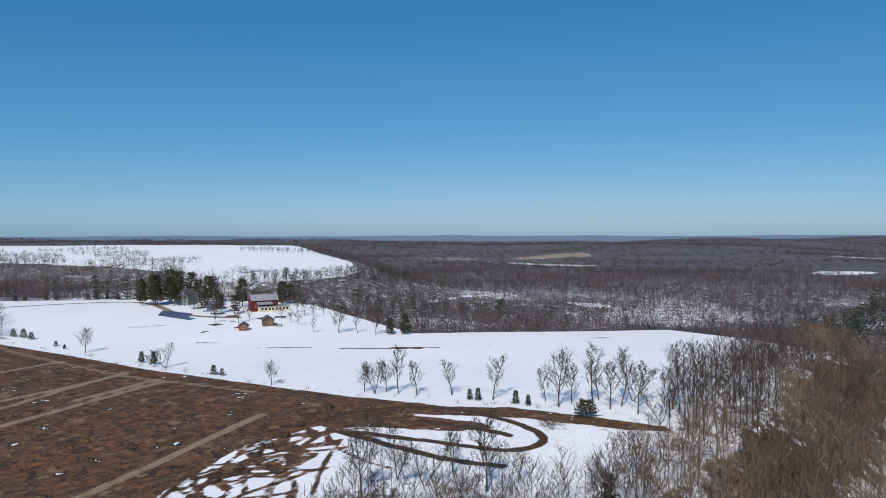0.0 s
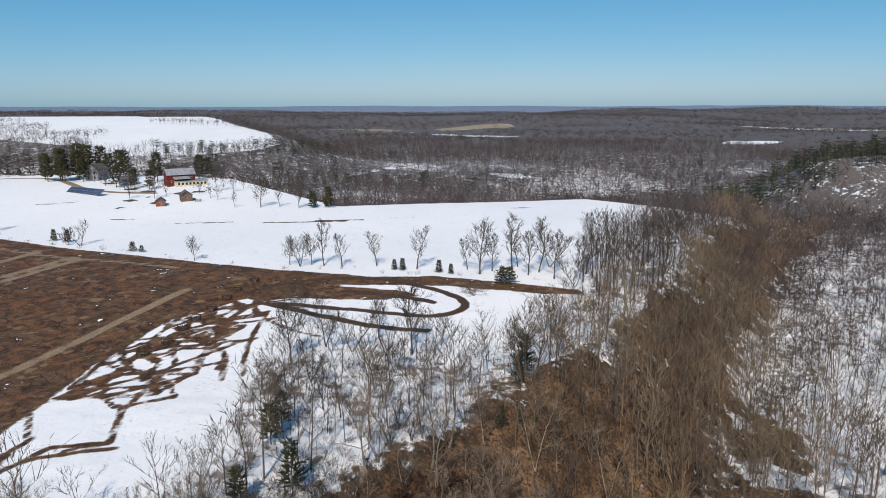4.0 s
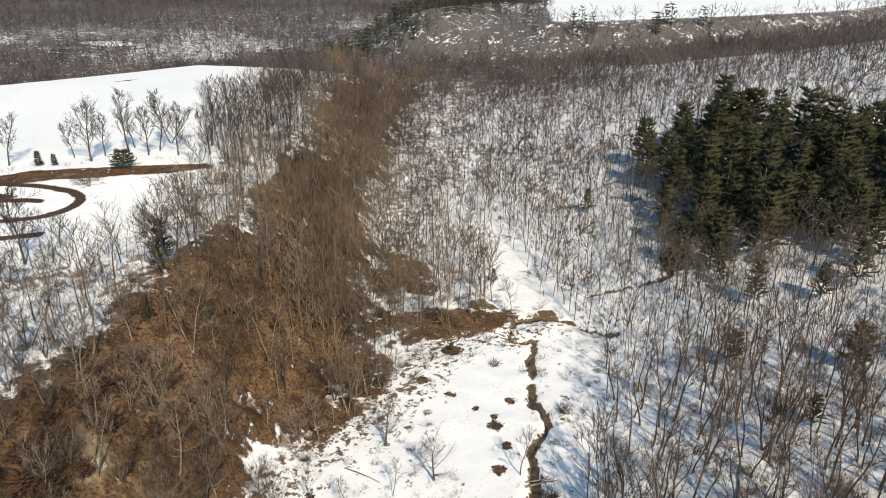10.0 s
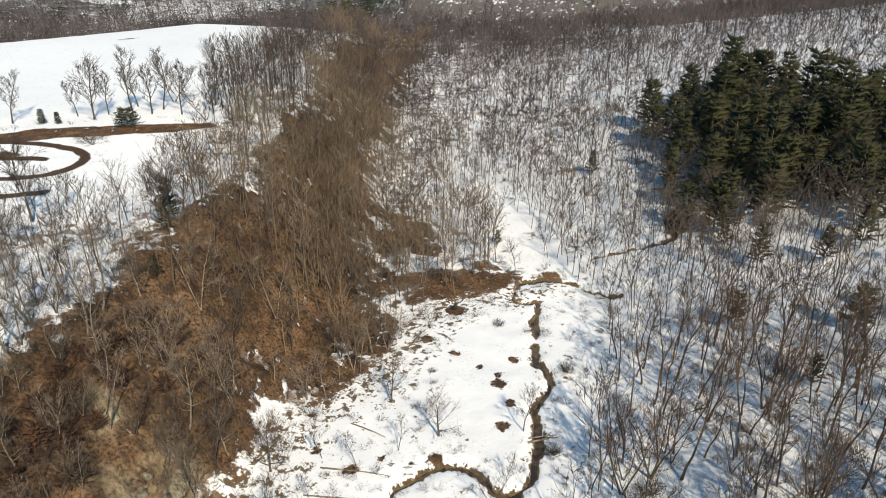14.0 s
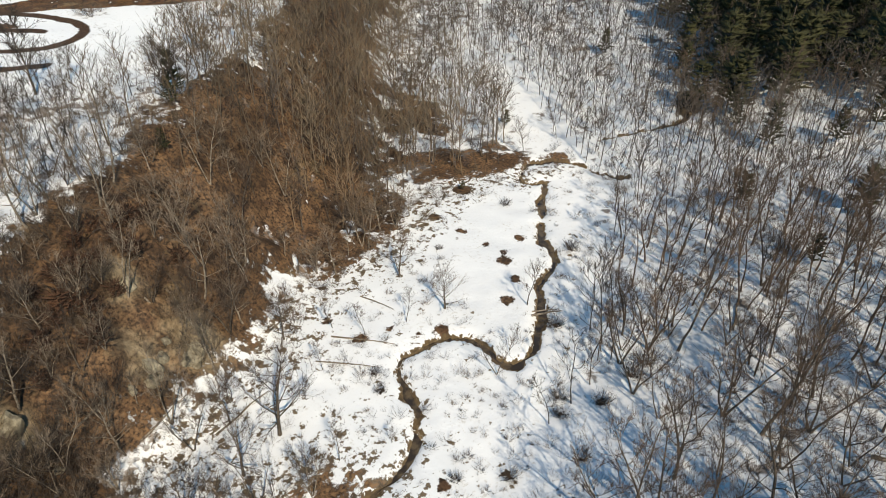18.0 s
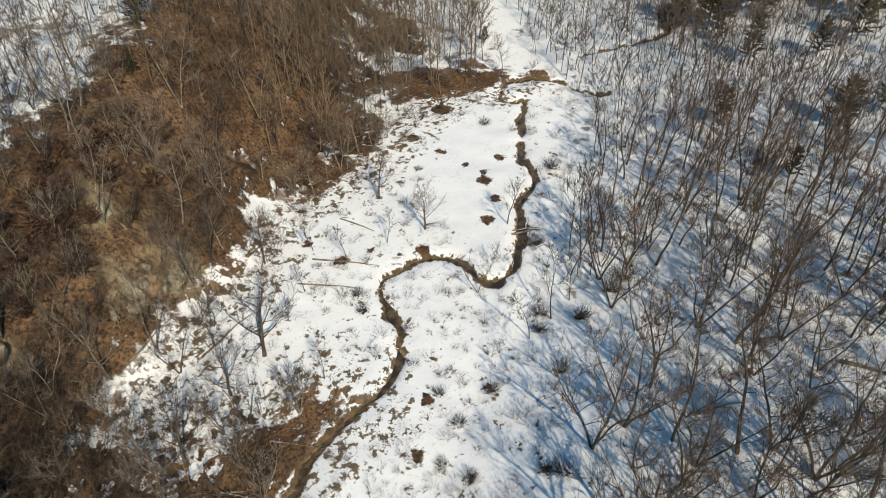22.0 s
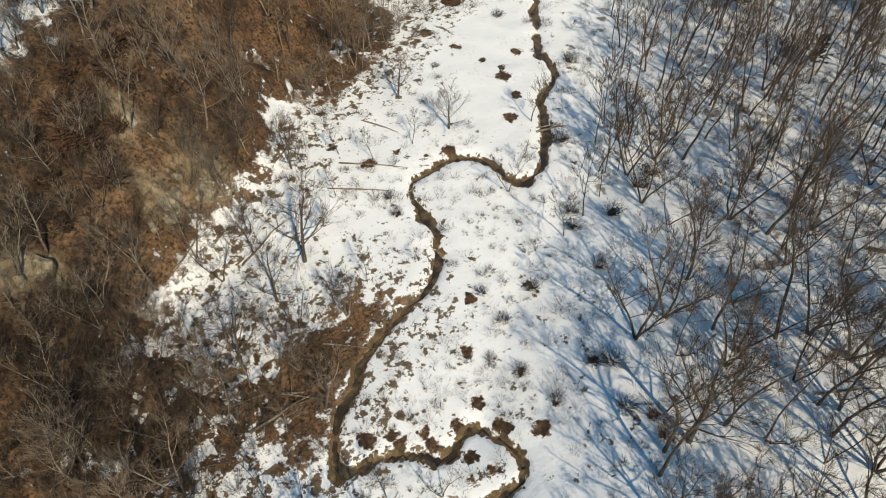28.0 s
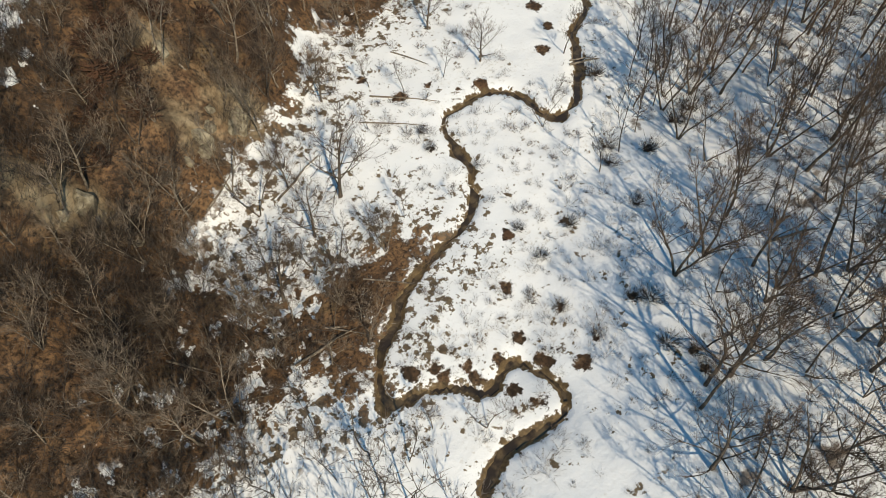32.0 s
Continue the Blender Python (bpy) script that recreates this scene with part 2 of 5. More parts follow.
# ---------------------------------------------------------------- lie of the land
def sm(a, b, v):
    t = np.clip((v - a) / (b - a), 0.0, 1.0)
    return t * t * (3 - 2 * t)


LATTICE = np.random.RandomState(5).rand(256, 256)


def vn(x, y, size, shift=0):
    """Smooth value noise, 0 to 1."""
    u, v = x / size + 17.3 * shift + 40.5, y / size + 9.7 * shift + 40.5
    i, j = np.floor(u).astype(int), np.floor(v).astype(int)
    a, b = u - i, v - j
    a, b = a * a * (3 - 2 * a), b * b * (3 - 2 * b)
    g = lambda p, q: LATTICE[(i + p) % 256, (j + q) % 256]
    return (g(0, 0) * (1 - a) + g(1, 0) * a) * (1 - b) + (g(0, 1) * (1 - a) + g(1, 1) * a) * b


def line_gap(x, y, pts):
    """Distance to a polyline."""
    best = np.full(np.shape(x), 1e9)
    for (ax, ay), (bx, by) in zip(pts, pts[1:]):
        dx, dy = bx - ax, by - ay
        t = np.clip(((x - ax) * dx + (y - ay) * dy) / (dx * dx + dy * dy), 0, 1)
        best = np.minimum(best, np.hypot(x - ax - t * dx, y - ay - t * dy))
    return best


def inside(x, y, pts):
    """Signed distance to a closed outline, positive inside."""
    ring = list(pts) + [pts[0]]
    odd = np.zeros(np.shape(x), bool)
    for (ax, ay), (bx, by) in zip(ring, ring[1:]):
        if ay != by:
            odd ^= ((ay > y) != (by > y)) & (x < (bx - ax) * (y - ay) / (by - ay) + ax)
    gap = line_gap(x, y, ring)
    return np.where(odd, gap, -gap)


def side(x, y, pts):
    """Signed distance to a polyline, positive to its right."""
    best, sign = np.full(np.shape(x), 1e9), np.ones(np.shape(x))
    for (ax, ay), (bx, by) in zip(pts, pts[1:]):
        dx, dy = bx - ax, by - ay
        t = np.clip(((x - ax) * dx + (y - ay) * dy) / (dx * dx + dy * dy), 0, 1)
        d = np.hypot(x - ax - t * dx, y - ay - t * dy)
        s = np.where((x - ax) * dy - (y - ay) * dx > 0, 1.0, -1.0)
        sign, best = np.where(d < best, s, sign), np.minimum(best, d)
    return best * sign


def smooth_line(pts, rounds=2):
    for _ in range(rounds):
        pts = [pts[0]] + [q for a, b in zip(pts, pts[1:]) for q in ((a[0] * 0.75 + b[0] * 0.25, a[1] * 0.75 + b[1] * 0.25), (a[0] * 0.25 + b[0] * 0.75, a[1] * 0.25 + b[1] * 0.75))] + [pts[-1]]
    return pts


VALLEY = [(-60, -30), (0, 22), (40, 48), (64, 54), (88, 76), (112, 98), (150, 150), (205, 225), (290, 310), (420, 420)]
PLATEAU = [(-900, 30), (-75, 52), (-32, 72), (-4, 92), (13, 104), (30, 119), (50, 140), (72, 163), (107, 213), (140, 262), (170, 298),
           (150, 335), (119, 374), (64, 368), (-12, 352), (-40, 395), (-80, 450), (-140, 480), (-210, 490), (-290, 500), (-900, 620)]
RIGHT_FIELD = [(384, 386), (415, 361), (520, 330), (640, 300), (900, 330), (1150, 620), (730, 800), (540, 560)]
FAR_HILL = [(-100, 865), (-118, 800), (-180, 745), (-270, 745), (-345, 875), (-450, 950), (-620, 1000), (-800, 1050), (-1050, 1400), (-540, 1520), (-300, 1420), (-207, 1165), (-132, 1010)]
BROOK = [(125.7, 107.1), (132, 102.6), (140.5, 98.1), (145, 96), (148, 99.5), (152, 105), (156, 107)]
CREEK = [(116, 90), (114, 94), (113, 98), (111, 104), (108, 107), (101, 108), (98, 106), (96, 101), (100, 100), (98, 97), (92, 92),
         (88, 87), (83, 82), (83, 78), (79, 74), (73, 71), (71, 68), (67, 63), (63, 61), (60, 58), (58, 57), (54, 59), (55, 63), (54, 67), (51, 69),
         (47, 70), (41, 69), (39, 66), (38, 62), (38, 59), (35, 55), (32, 52), (26, 50), (20, 49), (15, 46), (11, 44), (7, 40), (4, 35)]
CREEK_LOOP = [(4, 35), (6, 35.5), (9, 35), (12, 32), (15, 29), (17, 29.5), (19, 30), (21, 30), (21.5, 27), (22, 23), (20, 21), (17, 22), (14, 23), (11, 22),
              (7, 21), (5, 20), (0, 15), (-8, 10), (-20, 0)]


POOL = [(148.5, 98.5), (151, 101), (154, 104), (157.5, 105.5)]
CREEK, CREEK_LOOP, BROOK, POOL = [smooth_line(p, 2) for p in (CREEK, CREEK_LOOP, BROOK, POOL)]


def ground(x, y):
    """Height of the land."""
    x, y = np.asarray(x, float), np.asarray(y, float)
    r = np.hypot(x, y)
    z = 12 + 26 * (vn(x, y, 420) - 0.5) + 12 * (vn(x, y, 170, 1) - 0.5) + 10 * sm(900, 3800, r) + 42 * (vn(x, y, 900, 2) - 0.5) * sm(1200, 2500, r)
    hill = FAR_HILL
    z += (29 + 27 * sm(690, 1400, y) - z) * sm(-120, 10, inside(x, y, hill))
    gap = side(x, y, VALLEY)
    floor = 10 * sm(140, 360, r) + np.where(gap > 0, np.minimum(0.21 * np.maximum(gap - 5, 0), 36), 0) + 1.6 * (vn(x, y, 38, 3) - 0.5) * sm(6, 30, gap)
    z += (floor - z) * sm(560, 380, r)
    z = np.maximum(z, 42 * np.exp(-(line_gap(x, y, [(345, 470), (470, 520)]) / 75) ** 2) * sm(250, 330, x))
    z += (36 - z) * sm(-70, 5, inside(x, y, RIGHT_FIELD))
    top = 26 + 4 * sm(120, 230, y) + 5.5 * sm(290, 430, y) * sm(70, -110, x) + 1.2 * (vn(x, y, 60, 4) - 0.5)
    cut = inside(x, y, PLATEAU) + 7 * (vn(x, y, 16, 6) - 0.5) * sm(140, 60, r)
    z += (top - z) * sm(-25, 7, cut)
    rough = sm(-22, -12, cut) * sm(6, -4, cut) * sm(170, 110, r)
    z += rough * (3.2 * (vn(x, y, 4.5, 7) - 0.5) + 4.5 * (vn(x, y, 11, 8) - 0.5))
    z += 0.25 * (vn(x, y, 3.2, 9) - 0.5) * sm(260, 120, r) + 0.5 * (vn(x, y, 9, 10) - 0.5) * sm(400, 150, r)
    return z


def land(x, y):
    """The land with the stream cut into it."""
    z = ground(x, y)
    u, v = x + 1.5 * (vn(x, y, 3.4, 13) - 0.5), y + 1.5 * (vn(x, y, 3.4, 14) - 0.5)      # small wriggles of the course
    near = np.minimum(line_gap(u, v, CREEK), line_gap(u, v, BROOK) + 0.1), line_gap(u, v, CREEK_LOOP)
    d = np.minimum(np.minimum(*near), line_gap(u, v, POOL) - 1.7) + 0.5 * (vn(x, y, 1.8, 11) - 0.5) + 0.7 * (vn(x, y, 5.5, 12) - 0.6)
    return z - 0.75 * sm(0.78, 0.35, d) - 0.25 * sm(3.0, 1.0, d), d

# ---------------------------------------------------------------- ground sheet
def steps(lo, hi, fine_lo, fine_hi, fine, mid, far=5200.0, growth=1.075, wide=(0, 0), coarse=3.0):
    """Coordinates that are close together in the middle and spread towards the horizon."""
    core = list(np.arange(fine_lo, fine_hi, fine))
    for edge, sign, reach in ((lo, -1, wide[0]), (hi, 1, wide[1])):
        v, d, out = (core[0] if sign < 0 else core[-1]), mid, []
        while abs(v) < far:
            v += sign * d
            out.append(v)
            if (v - edge) * sign > reach:
                d *= growth
            elif (v - edge) * sign > 0:
                d = coarse
        core = out[::-1] + core if sign < 0 else core + out
    return np.array(core)


LITTER = [(-120, 20), (-60, 42), (-22, 40), (-14, 41.8), (-6, 44), (-1, 45), (4.2, 42.6), (6.8, 41.4), (9.6, 46), (18, 54.5), (12, 56), (6.5, 58), (3, 59.5), (0, 63), (-2, 67.5),
          (-1, 71.4), (3, 74), (7.5, 76), (11, 79), (14, 81), (18.3, 83.1), (24, 86.5), (28, 89), (31, 93), (32.5, 98), (43.6, 98), (49, 100.4), (60.5, 104.5), (70, 109.5),
          (73, 125), (76, 139), (88, 158), (110, 189), (166, 258), (225, 330), (190, 332), (134, 262), (106, 214), (83, 178), (67, 159), (47, 141), (27, 124), (14, 112), (2, 104), (-12, 92), (-40, 76), (-120, 60)]
SCRAPPY = [(-34, 38), (-12, 40), (6, 41), (12, 48), (16, 55), (6, 60), (-1, 66), (-12, 66), (-22, 58), (-34, 50)]
FLANK = [(94, 160), (103, 134), (105, 114), (107, 107), (87, 113), (74, 114), (62, 106), (46, 98), (50, 125), (70, 142)]
BANK = [(21.3, 55.4), (24.4, 51), (16.5, 47.2), (10, 43.9), (3.4, 37.5), (1, 41), (1.1, 45), (5.3, 50.1), (10.9, 54.2)]
CUTBANK = [(72, 117), (88, 123), (100, 120), (106, 111), (98, 107.5), (85, 111)]
ORCHARD = [(-420, 420), (-198, 316), (-100, 257), (-48, 228), (-25, 216), (-24, 196), (-34, 189), (-50, 172), (-58, 146), (-60, 130), (-63, 108), (-72, 84), (-160, 40), (-420, 100)]
BAND = [(-26, 217), (2, 206), (19, 206), (34, 199), (59, 188), (60, 184), (47, 185), (30, 192), (12, 197), (-8, 199), (-12, 190), (-30, 186)]
TAN_TRACKS = [[(-90, 120), (-74.6, 144), (-65, 167), (-51.2, 199)], [(-140, 160), (-119, 190), (-111, 203), (-95.6, 241)], [(-150, 175), (-129, 205), (-115, 257)], [(-190, 215), (-160, 254), (-149, 277)],
              [(-240, 338), (-198, 312), (-165, 285), (-137, 266), (-115, 252), (-99, 243), (-84, 237), (-60, 224)], [(-99, 245), (-104, 232), (-112, 214)], [(-115, 252), (-124, 232), (-138, 206)]]
MUD_TRACKS = [[(-29.5, 199), (-14, 206), (2.5, 205), (17.8, 193), (26, 183), (24.6, 174), (15.8, 170.2), (4.9, 174), (-12, 180), (-24, 184)],
              [(-30, 186), (-13, 174.5), (-0.6, 165), (13.6, 160.4)], [(-7, 193), (8, 187), (17, 181)]]
RINGS = [(-36.8, 196.6), (-38.4, 189.3), (-40.7, 180.7), (-43.1, 173.6), (-44.6, 166.7), (-46.3, 159.0), (-49.6, 151.8), (-33.5, 206.0), (-36, 172), (-38, 160), (-31, 183)]
MEADOW = [(-60, 130), (-50, 172), (-34, 189), (-20, 176), (-6, 166), (14, 163), (26, 176), (38, 193), (58, 184), (50, 172), (38, 158), (27, 146), (10, 150), (-8, 150), (-22, 146), (-23, 124),
          (-24, 108), (-24, 92), (-34, 84), (-70, 90)]
INFIELD = [(-40, 200), (-10, 198), (8, 193), (14, 187), (4, 184), (-14, 187), (-40, 190)]
OVAL = [(-34, 204), (0, 208), (22, 198), (30, 182), (26, 168), (12, 160), (-14, 170), (-34, 184)]
VERGE = [(-198, 310), (-100, 250), (-48, 222), (-25, 210), (2, 200), (34, 194), (60, 182), (66, 196), (36, 210), (2, 220), (-26, 228), (-48, 239), (-100, 268), (-198, 328)]
FIELD = [(-300, 470), (-198, 320), (-100, 262), (-48, 233), (-26, 222), (2, 214), (34, 204), (60, 190), (64, 206), (78, 226), (100, 262), (122, 300), (145, 322), (119, 372), (64, 366), (-12, 350),
         (-36, 390), (-72, 440), (-130, 462), (-210, 480)]
BRUSHY = [(-24, 41), (0, 34), (6, 8), (30, 10), (44, 30), (52, 46), (70, 56), (90, 74), (112, 94), (106, 112), (80, 114), (58, 102), (40, 98), (22, 88), (6, 76), (-4, 68)]
OPEN_SNOW = [(58, 62), (64, 64), (78, 76), (88, 90), (94, 98), (90, 103), (76, 99), (66, 90), (58, 78)]
STRIP = [(126, 153), (130, 150), (121, 132), (115, 112), (111, 106), (105, 108), (113, 126)]
GLADES = [[(110, 1940), (145, 1870), (300, 1520), (345, 1540), (200, 1890)], [(122, 778), (150, 742), (195, 745), (175, 780)], [(-30, 700), (-15, 705), (36, 768), (25, 775)],
          [(1080, 2050), (1110, 1930), (1500, 1880), (1560, 2100)], [(-1500, 1250), (-1080, 1180), (-1060, 1330), (-1500, 1500)], [(640, 1250), (720, 1200), (800, 1290), (700, 1330)]]
STRAW = [[(-150, 1980), (60, 1900), (110, 2080), (-60, 2250)], [(180, 2080), (420, 2000), (450, 2150), (220, 2200)],
         [(11, 88), (17, 89), (20, 85), (15, 81.5), (10, 83)], [(4.5, 86), (9.5, 85.5), (9, 80), (4, 80)], [(-18, 80), (-8, 78.5), (-9, 73), (-17, 74)], [(5.5, 95), (10, 95), (10.5, 90.5), (6, 90)]]


BUSHES = [(37.2, 26.4, 1.3), (38.6, 24.9, 1.2), (34.8, 19.2, 1.1), (35.9, 16.0, 1.0), (34.8, 13.7, 1.0), (34.0, 39.5, 0.9), (29.9, 32.0, 0.9), (34.8, 45.0, 0.8), (40.9, 41.0, 1.0), (28.6, 35.9, 0.7), (30.1, 25.8, 0.8), (85.7, 96.6, 1.0),
          (34.9, 64.9, 0.8), (36.4, 68.3, 0.8), (64.4, 91.0, 0.6), (85.5, 75.6, 1.3), (67.4, 61.0, 1.4), (56.3, 47.9, 1.2), (67.9, 44.3, 1.5), (71.4, 44.8, 1.3), (54, 45, 1.0), (60, 43, 1.1), (50, 37, 1.0)]
BANK_SPOTS = [(15.5, 33.5, 0.9), (19.5, 32.2, 1.0), (23, 32.5, 0.8), (23.5, 29, 0.9), (25.5, 27.8, 0.9), (26, 24.5, 1.2), (9.5, 37, 0.9), (12, 35.8, 0.8), (18.5, 24.5, 1.1), (16, 25.2, 0.8)]
SPOTS = BANK_SPOTS + [(x, y, 0.45 * r) for x, y, r in BUSHES] + [(71.7, 93.5, 1.0), (73.3, 86.8, 0.7), (72.3, 80.6, 1.5), (74.5, 83.2, 0.7), (79.8, 85, 1.1), (70.4, 75, 1.2), (65.2, 70.8, 1.3), (70, 100.8, 1.3), (82, 107, 2.2), (43.4, 75.7, 0.8), (51, 71, 1.3), (47, 72, 0.7),
         (38.4, 76.7, 1.2), (36.2, 84.4, 1.0), (15, 31.5, 1.1), (12, 34, 1.0), (19, 32, 1.0), (23, 28, 1.0), (17.5, 27.5, 0.9), (33, 45, 0.8), (27, 39, 0.9), (41, 42, 0.7),
         (-118, 366, 3.5), (-104, 359, 3), (-98, 387, 4), (-147, 424, 4), (-117, 393, 4), (-117, 347, 2.5), (-90, 392, 3.5), (-88, 368, 2.5), (-128, 402, 4), (-112, 376, 2)]
STREAKS = [[(-83, 310), (-58, 309)], [(-44, 306), (-10, 306.5)], [(-22, 309), (-2, 309)], [(10, 313), (26, 313.6)], [(-112, 321), (-98, 320)], [(-160, 356), (-152, 357), (-141, 363)], [(70, 338), (80, 340)]]
DRIVE = [(-330, 410), (-268, 427), (-240, 456), (-214, 468), (-190, 456), (-167, 422), (-151, 400), (-132, 390), (-112, 388)]


def smallest(x, y, lines):
    return np.minimum.reduce([line_gap(x, y, p) for p in lines])


def largest(x, y, outlines):
    return np.maximum.reduce([inside(x, y, p) for p in outlines])


def cover(x, y):
    """How far inside the woods a place is, in metres."""
    open_land = np.maximum.reduce([largest(x, y, [ORCHARD, BAND, MEADOW, FIELD, BRUSHY, FAR_HILL, RIGHT_FIELD, STRIP, OVAL, VERGE] + GLADES + STRAW)])
    return -open_land


def spur(x, y):
    """How far inside the leafy spur a place is; its edge is ragged."""
    far = sm(85, 125, np.hypot(x, y))
    patchy = np.minimum(inside(x, y, FLANK), 8) * 0.6 - 6.0 + 12 * (vn(x, y, 13, 33) - 0.5)
    return np.maximum(inside(x, y, LITTER), np.where(inside(x, y, FLANK) > -6, patchy, -99)) + far * (8 * (vn(x, y, 20, 31) - 0.5) + 8 * (vn(x, y, 8, 32) - 0.5) + 2.5)


def thaw(x, y):
    """Share of the forest floor that has lost its snow."""
    r = np.hypot(x, y)
    gaps = 0.4 * sm(0.6, 0.74, vn(x, y * 0.6, 75, 16)) * sm(280, 420, r) * sm(1000, 800, r)
    south = 0.95 * sm(250, 510, r) + 0.3 * sm(2, 14, inside(x, y, PLATEAU)) * sm(240, 120, r)
    south = south + 0.5 * sm(250, 300, x) * sm(290, 360, y) * sm(640, 560, r)
    flank = 0.3 * sm(-50, 0, inside(x, y, LITTER)) * sm(95, 140, r) + 0.22 * sm(170, 280, r) * (inside(x, y, PLATEAU) < 0)
    bank = 0.85 + 0.13 * sm(125, 85, y + 0.3 * x) - 0.42 * sm(-5, 3, inside(x, y, SCRAPPY)) - 0.25 * sm(0.55, 0.72, vn(x, y, 12, 41)) - 0.3 * sm(4, -6, x) * sm(80, 92, y)
    open_bank = np.where(largest(x, y, [BANK, CUTBANK]) > -1, 1.0, 0.0)
    return np.maximum(open_bank, np.where(spur(x, y) > 0, bank, np.clip(np.maximum(south - gaps, flank), 0, 1) + 0.6 * sm(1000, 1350, r)))


xs = steps(-66, 125, -8, 114, 0.6, 1.2, wide=(200, 0))
ys = steps(-6, 212, 14, 113, 0.6, 1.2, wide=(0, 270))
gx, gy = [a.ravel() for a in np.meshgrid(xs, ys)]
gz, creek_gap = land(gx, gy)
nx, ny = len(xs), len(ys)
corner = (np.arange(ny - 1)[:, None] * nx + np.arange(nx - 1)).ravel()
quads = np.stack([corner, corner + 1, corner + 1 + nx, corner + nx], 1)


def quick_mesh(name, verts, faces, smooth=False):
    """A mesh from arrays; all faces have the same number of corners."""
    me = bpy.data.meshes.new(name)
    n = faces.shape[1]
    me.vertices.add(len(verts)), me.loops.add(faces.size), me.polygons.add(len(faces))
    me.vertices.foreach_set("co", np.ascontiguousarray(verts, np.float32).ravel())
    me.loops.foreach_set("vertex_index", np.ascontiguousarray(faces, np.int32).ravel())
    me.polygons.foreach_set("loop_start", np.arange(0, faces.size, n, dtype=np.int32))
    me.update(calc_edges=True)
    if smooth:
        me.polygons.foreach_set("use_smooth", np.ones(len(faces), bool))
    return me


sheet = quick_mesh("ground", np.stack([gx, gy, gz], 1), quads, True)
trails = [[RINGS[i], RINGS[j]] for i in range(len(RINGS)) for j in range(i) if math.dist(RINGS[i], RINGS[j]) < 13.5]
trails += [smooth_line(p, 2) for p in ([(-45, 186), (-49, 169), (-52, 143)], [(-33, 184), (-36.5, 159), (-36, 140)], [(-26, 178), (-28, 156), (-26, 138)], [(-46, 173), (-33, 170), (-23, 173)],
                                        [(-52, 159), (-38, 156), (-26, 159)], [(-44, 193), (-51, 186), (-58, 170), (-62, 153)], [(-30, 180), (-22, 166), (-12, 160)], [(-40, 165), (-31, 150), (-30, 136)])]
rays = random.Random(8)
TRODDEN = [(-62, 100), (-62, 124), (-60, 146), (-52, 168), (-36, 180), (-26, 168), (-30, 146), (-36, 124), (-44, 100)]
nodes = [(rays.uniform(-80, -20), rays.uniform(98, 185)) for k in range(260)]
nodes = [p for p in nodes if float(inside(np.array([p[0]]), np.array([p[1]]), TRODDEN)[0]) > 0][:64]
trails += [[p, q] for i, p in enumerate(nodes) for q in nodes[:i] if 6 < math.dist(p, q) < 13 and rays.random() < 0.3]
for cx, cy in RINGS:
    for k in range(4):
        a, r, b = rays.uniform(0, 6.28), rays.uniform(5, 15), rays.uniform(-0.5, 0.5)
        trails.append([(cx, cy), (cx + 0.5 * r * math.cos(a), cy + 0.5 * r * math.sin(a)), (cx + r * math.cos(a + b), cy + r * math.sin(a + b))])
hub = np.minimum.reduce([np.hypot(gx - a, gy - b) for a, b in RINGS]) - 1.3
for key, values in (("creek", creek_gap), ("wood", cover(gx, gy)), ("litter", np.maximum(spur(gx, gy), largest(gx, gy, [CUTBANK, BANK]))),
                    ("grass", largest(gx, gy, [ORCHARD, BAND, INFIELD])), ("brush", np.minimum(inside(gx, gy, BRUSHY), -inside(gx, gy, OPEN_SNOW))),
                    ("trail", np.minimum(smallest(gx, gy, trails), hub)), ("spot", np.minimum(np.minimum.reduce([np.hypot(gx - a, gy - b) - c for a, b, c in SPOTS]), smallest(gx, gy, STREAKS) - 0.9)), ("mud", smallest(gx, gy, [smooth_line(p, 2) for p in MUD_TRACKS])),
                    ("track", np.minimum(smallest(gx, gy, TAN_TRACKS), line_gap(gx, gy, smooth_line(DRIVE, 2)) - 0.9)), ("straw", largest(gx, gy, STRAW)), ("thaw", thaw(gx, gy))):
    sheet.attributes.new(key, "FLOAT", "POINT").data.foreach_set("value", values.astype(np.float32))
sheet.materials.append(LAND)
tagged(new("ground", sheet), "rolling winter ground of patchy snow, brown grass and leaf litter", "ground", kind="structure")


def height(x, y):
    return float(land(np.array([x], float), np.array([y], float))[0][0])

# ---------------------------------------------------------------- trees and shrubs
def tri_tube(pts, radii, sides, verts, faces):
    """A tapering limb of triangles; a last radius of 0 closes it to a point."""
    first = len(verts)
    pts = [np.asarray(p, float) for p in pts]
    for i, p in enumerate(pts):
        d = pts[min(i + 1, len(pts) - 1)] - pts[max(i - 1, 0)]
        d = d / (np.linalg.norm(d) + 1e-9)
        u = np.cross(d, (0.31, 0.94, 0.12))
        u /= np.linalg.norm(u) + 1e-9
        v = np.cross(d, u)
        if radii[i] == 0:
            verts.append(p)
        else:
            for k in range(sides):
                a = 2 * math.pi * k / sides
                verts.append(p + radii[i] * (u * math.cos(a) + v * math.sin(a)))
    for i in range(len(pts) - 1):
        a, b = first + i * sides, first + (i + 1) * sides
        for k in range(sides):
            m = (k + 1) % sides
            if radii[i + 1] == 0:
                faces.append((a + k, a + m, b))
            else:
                faces.append((a + k, a + m, b + m)), faces.append((a + k, b + m, b + k))


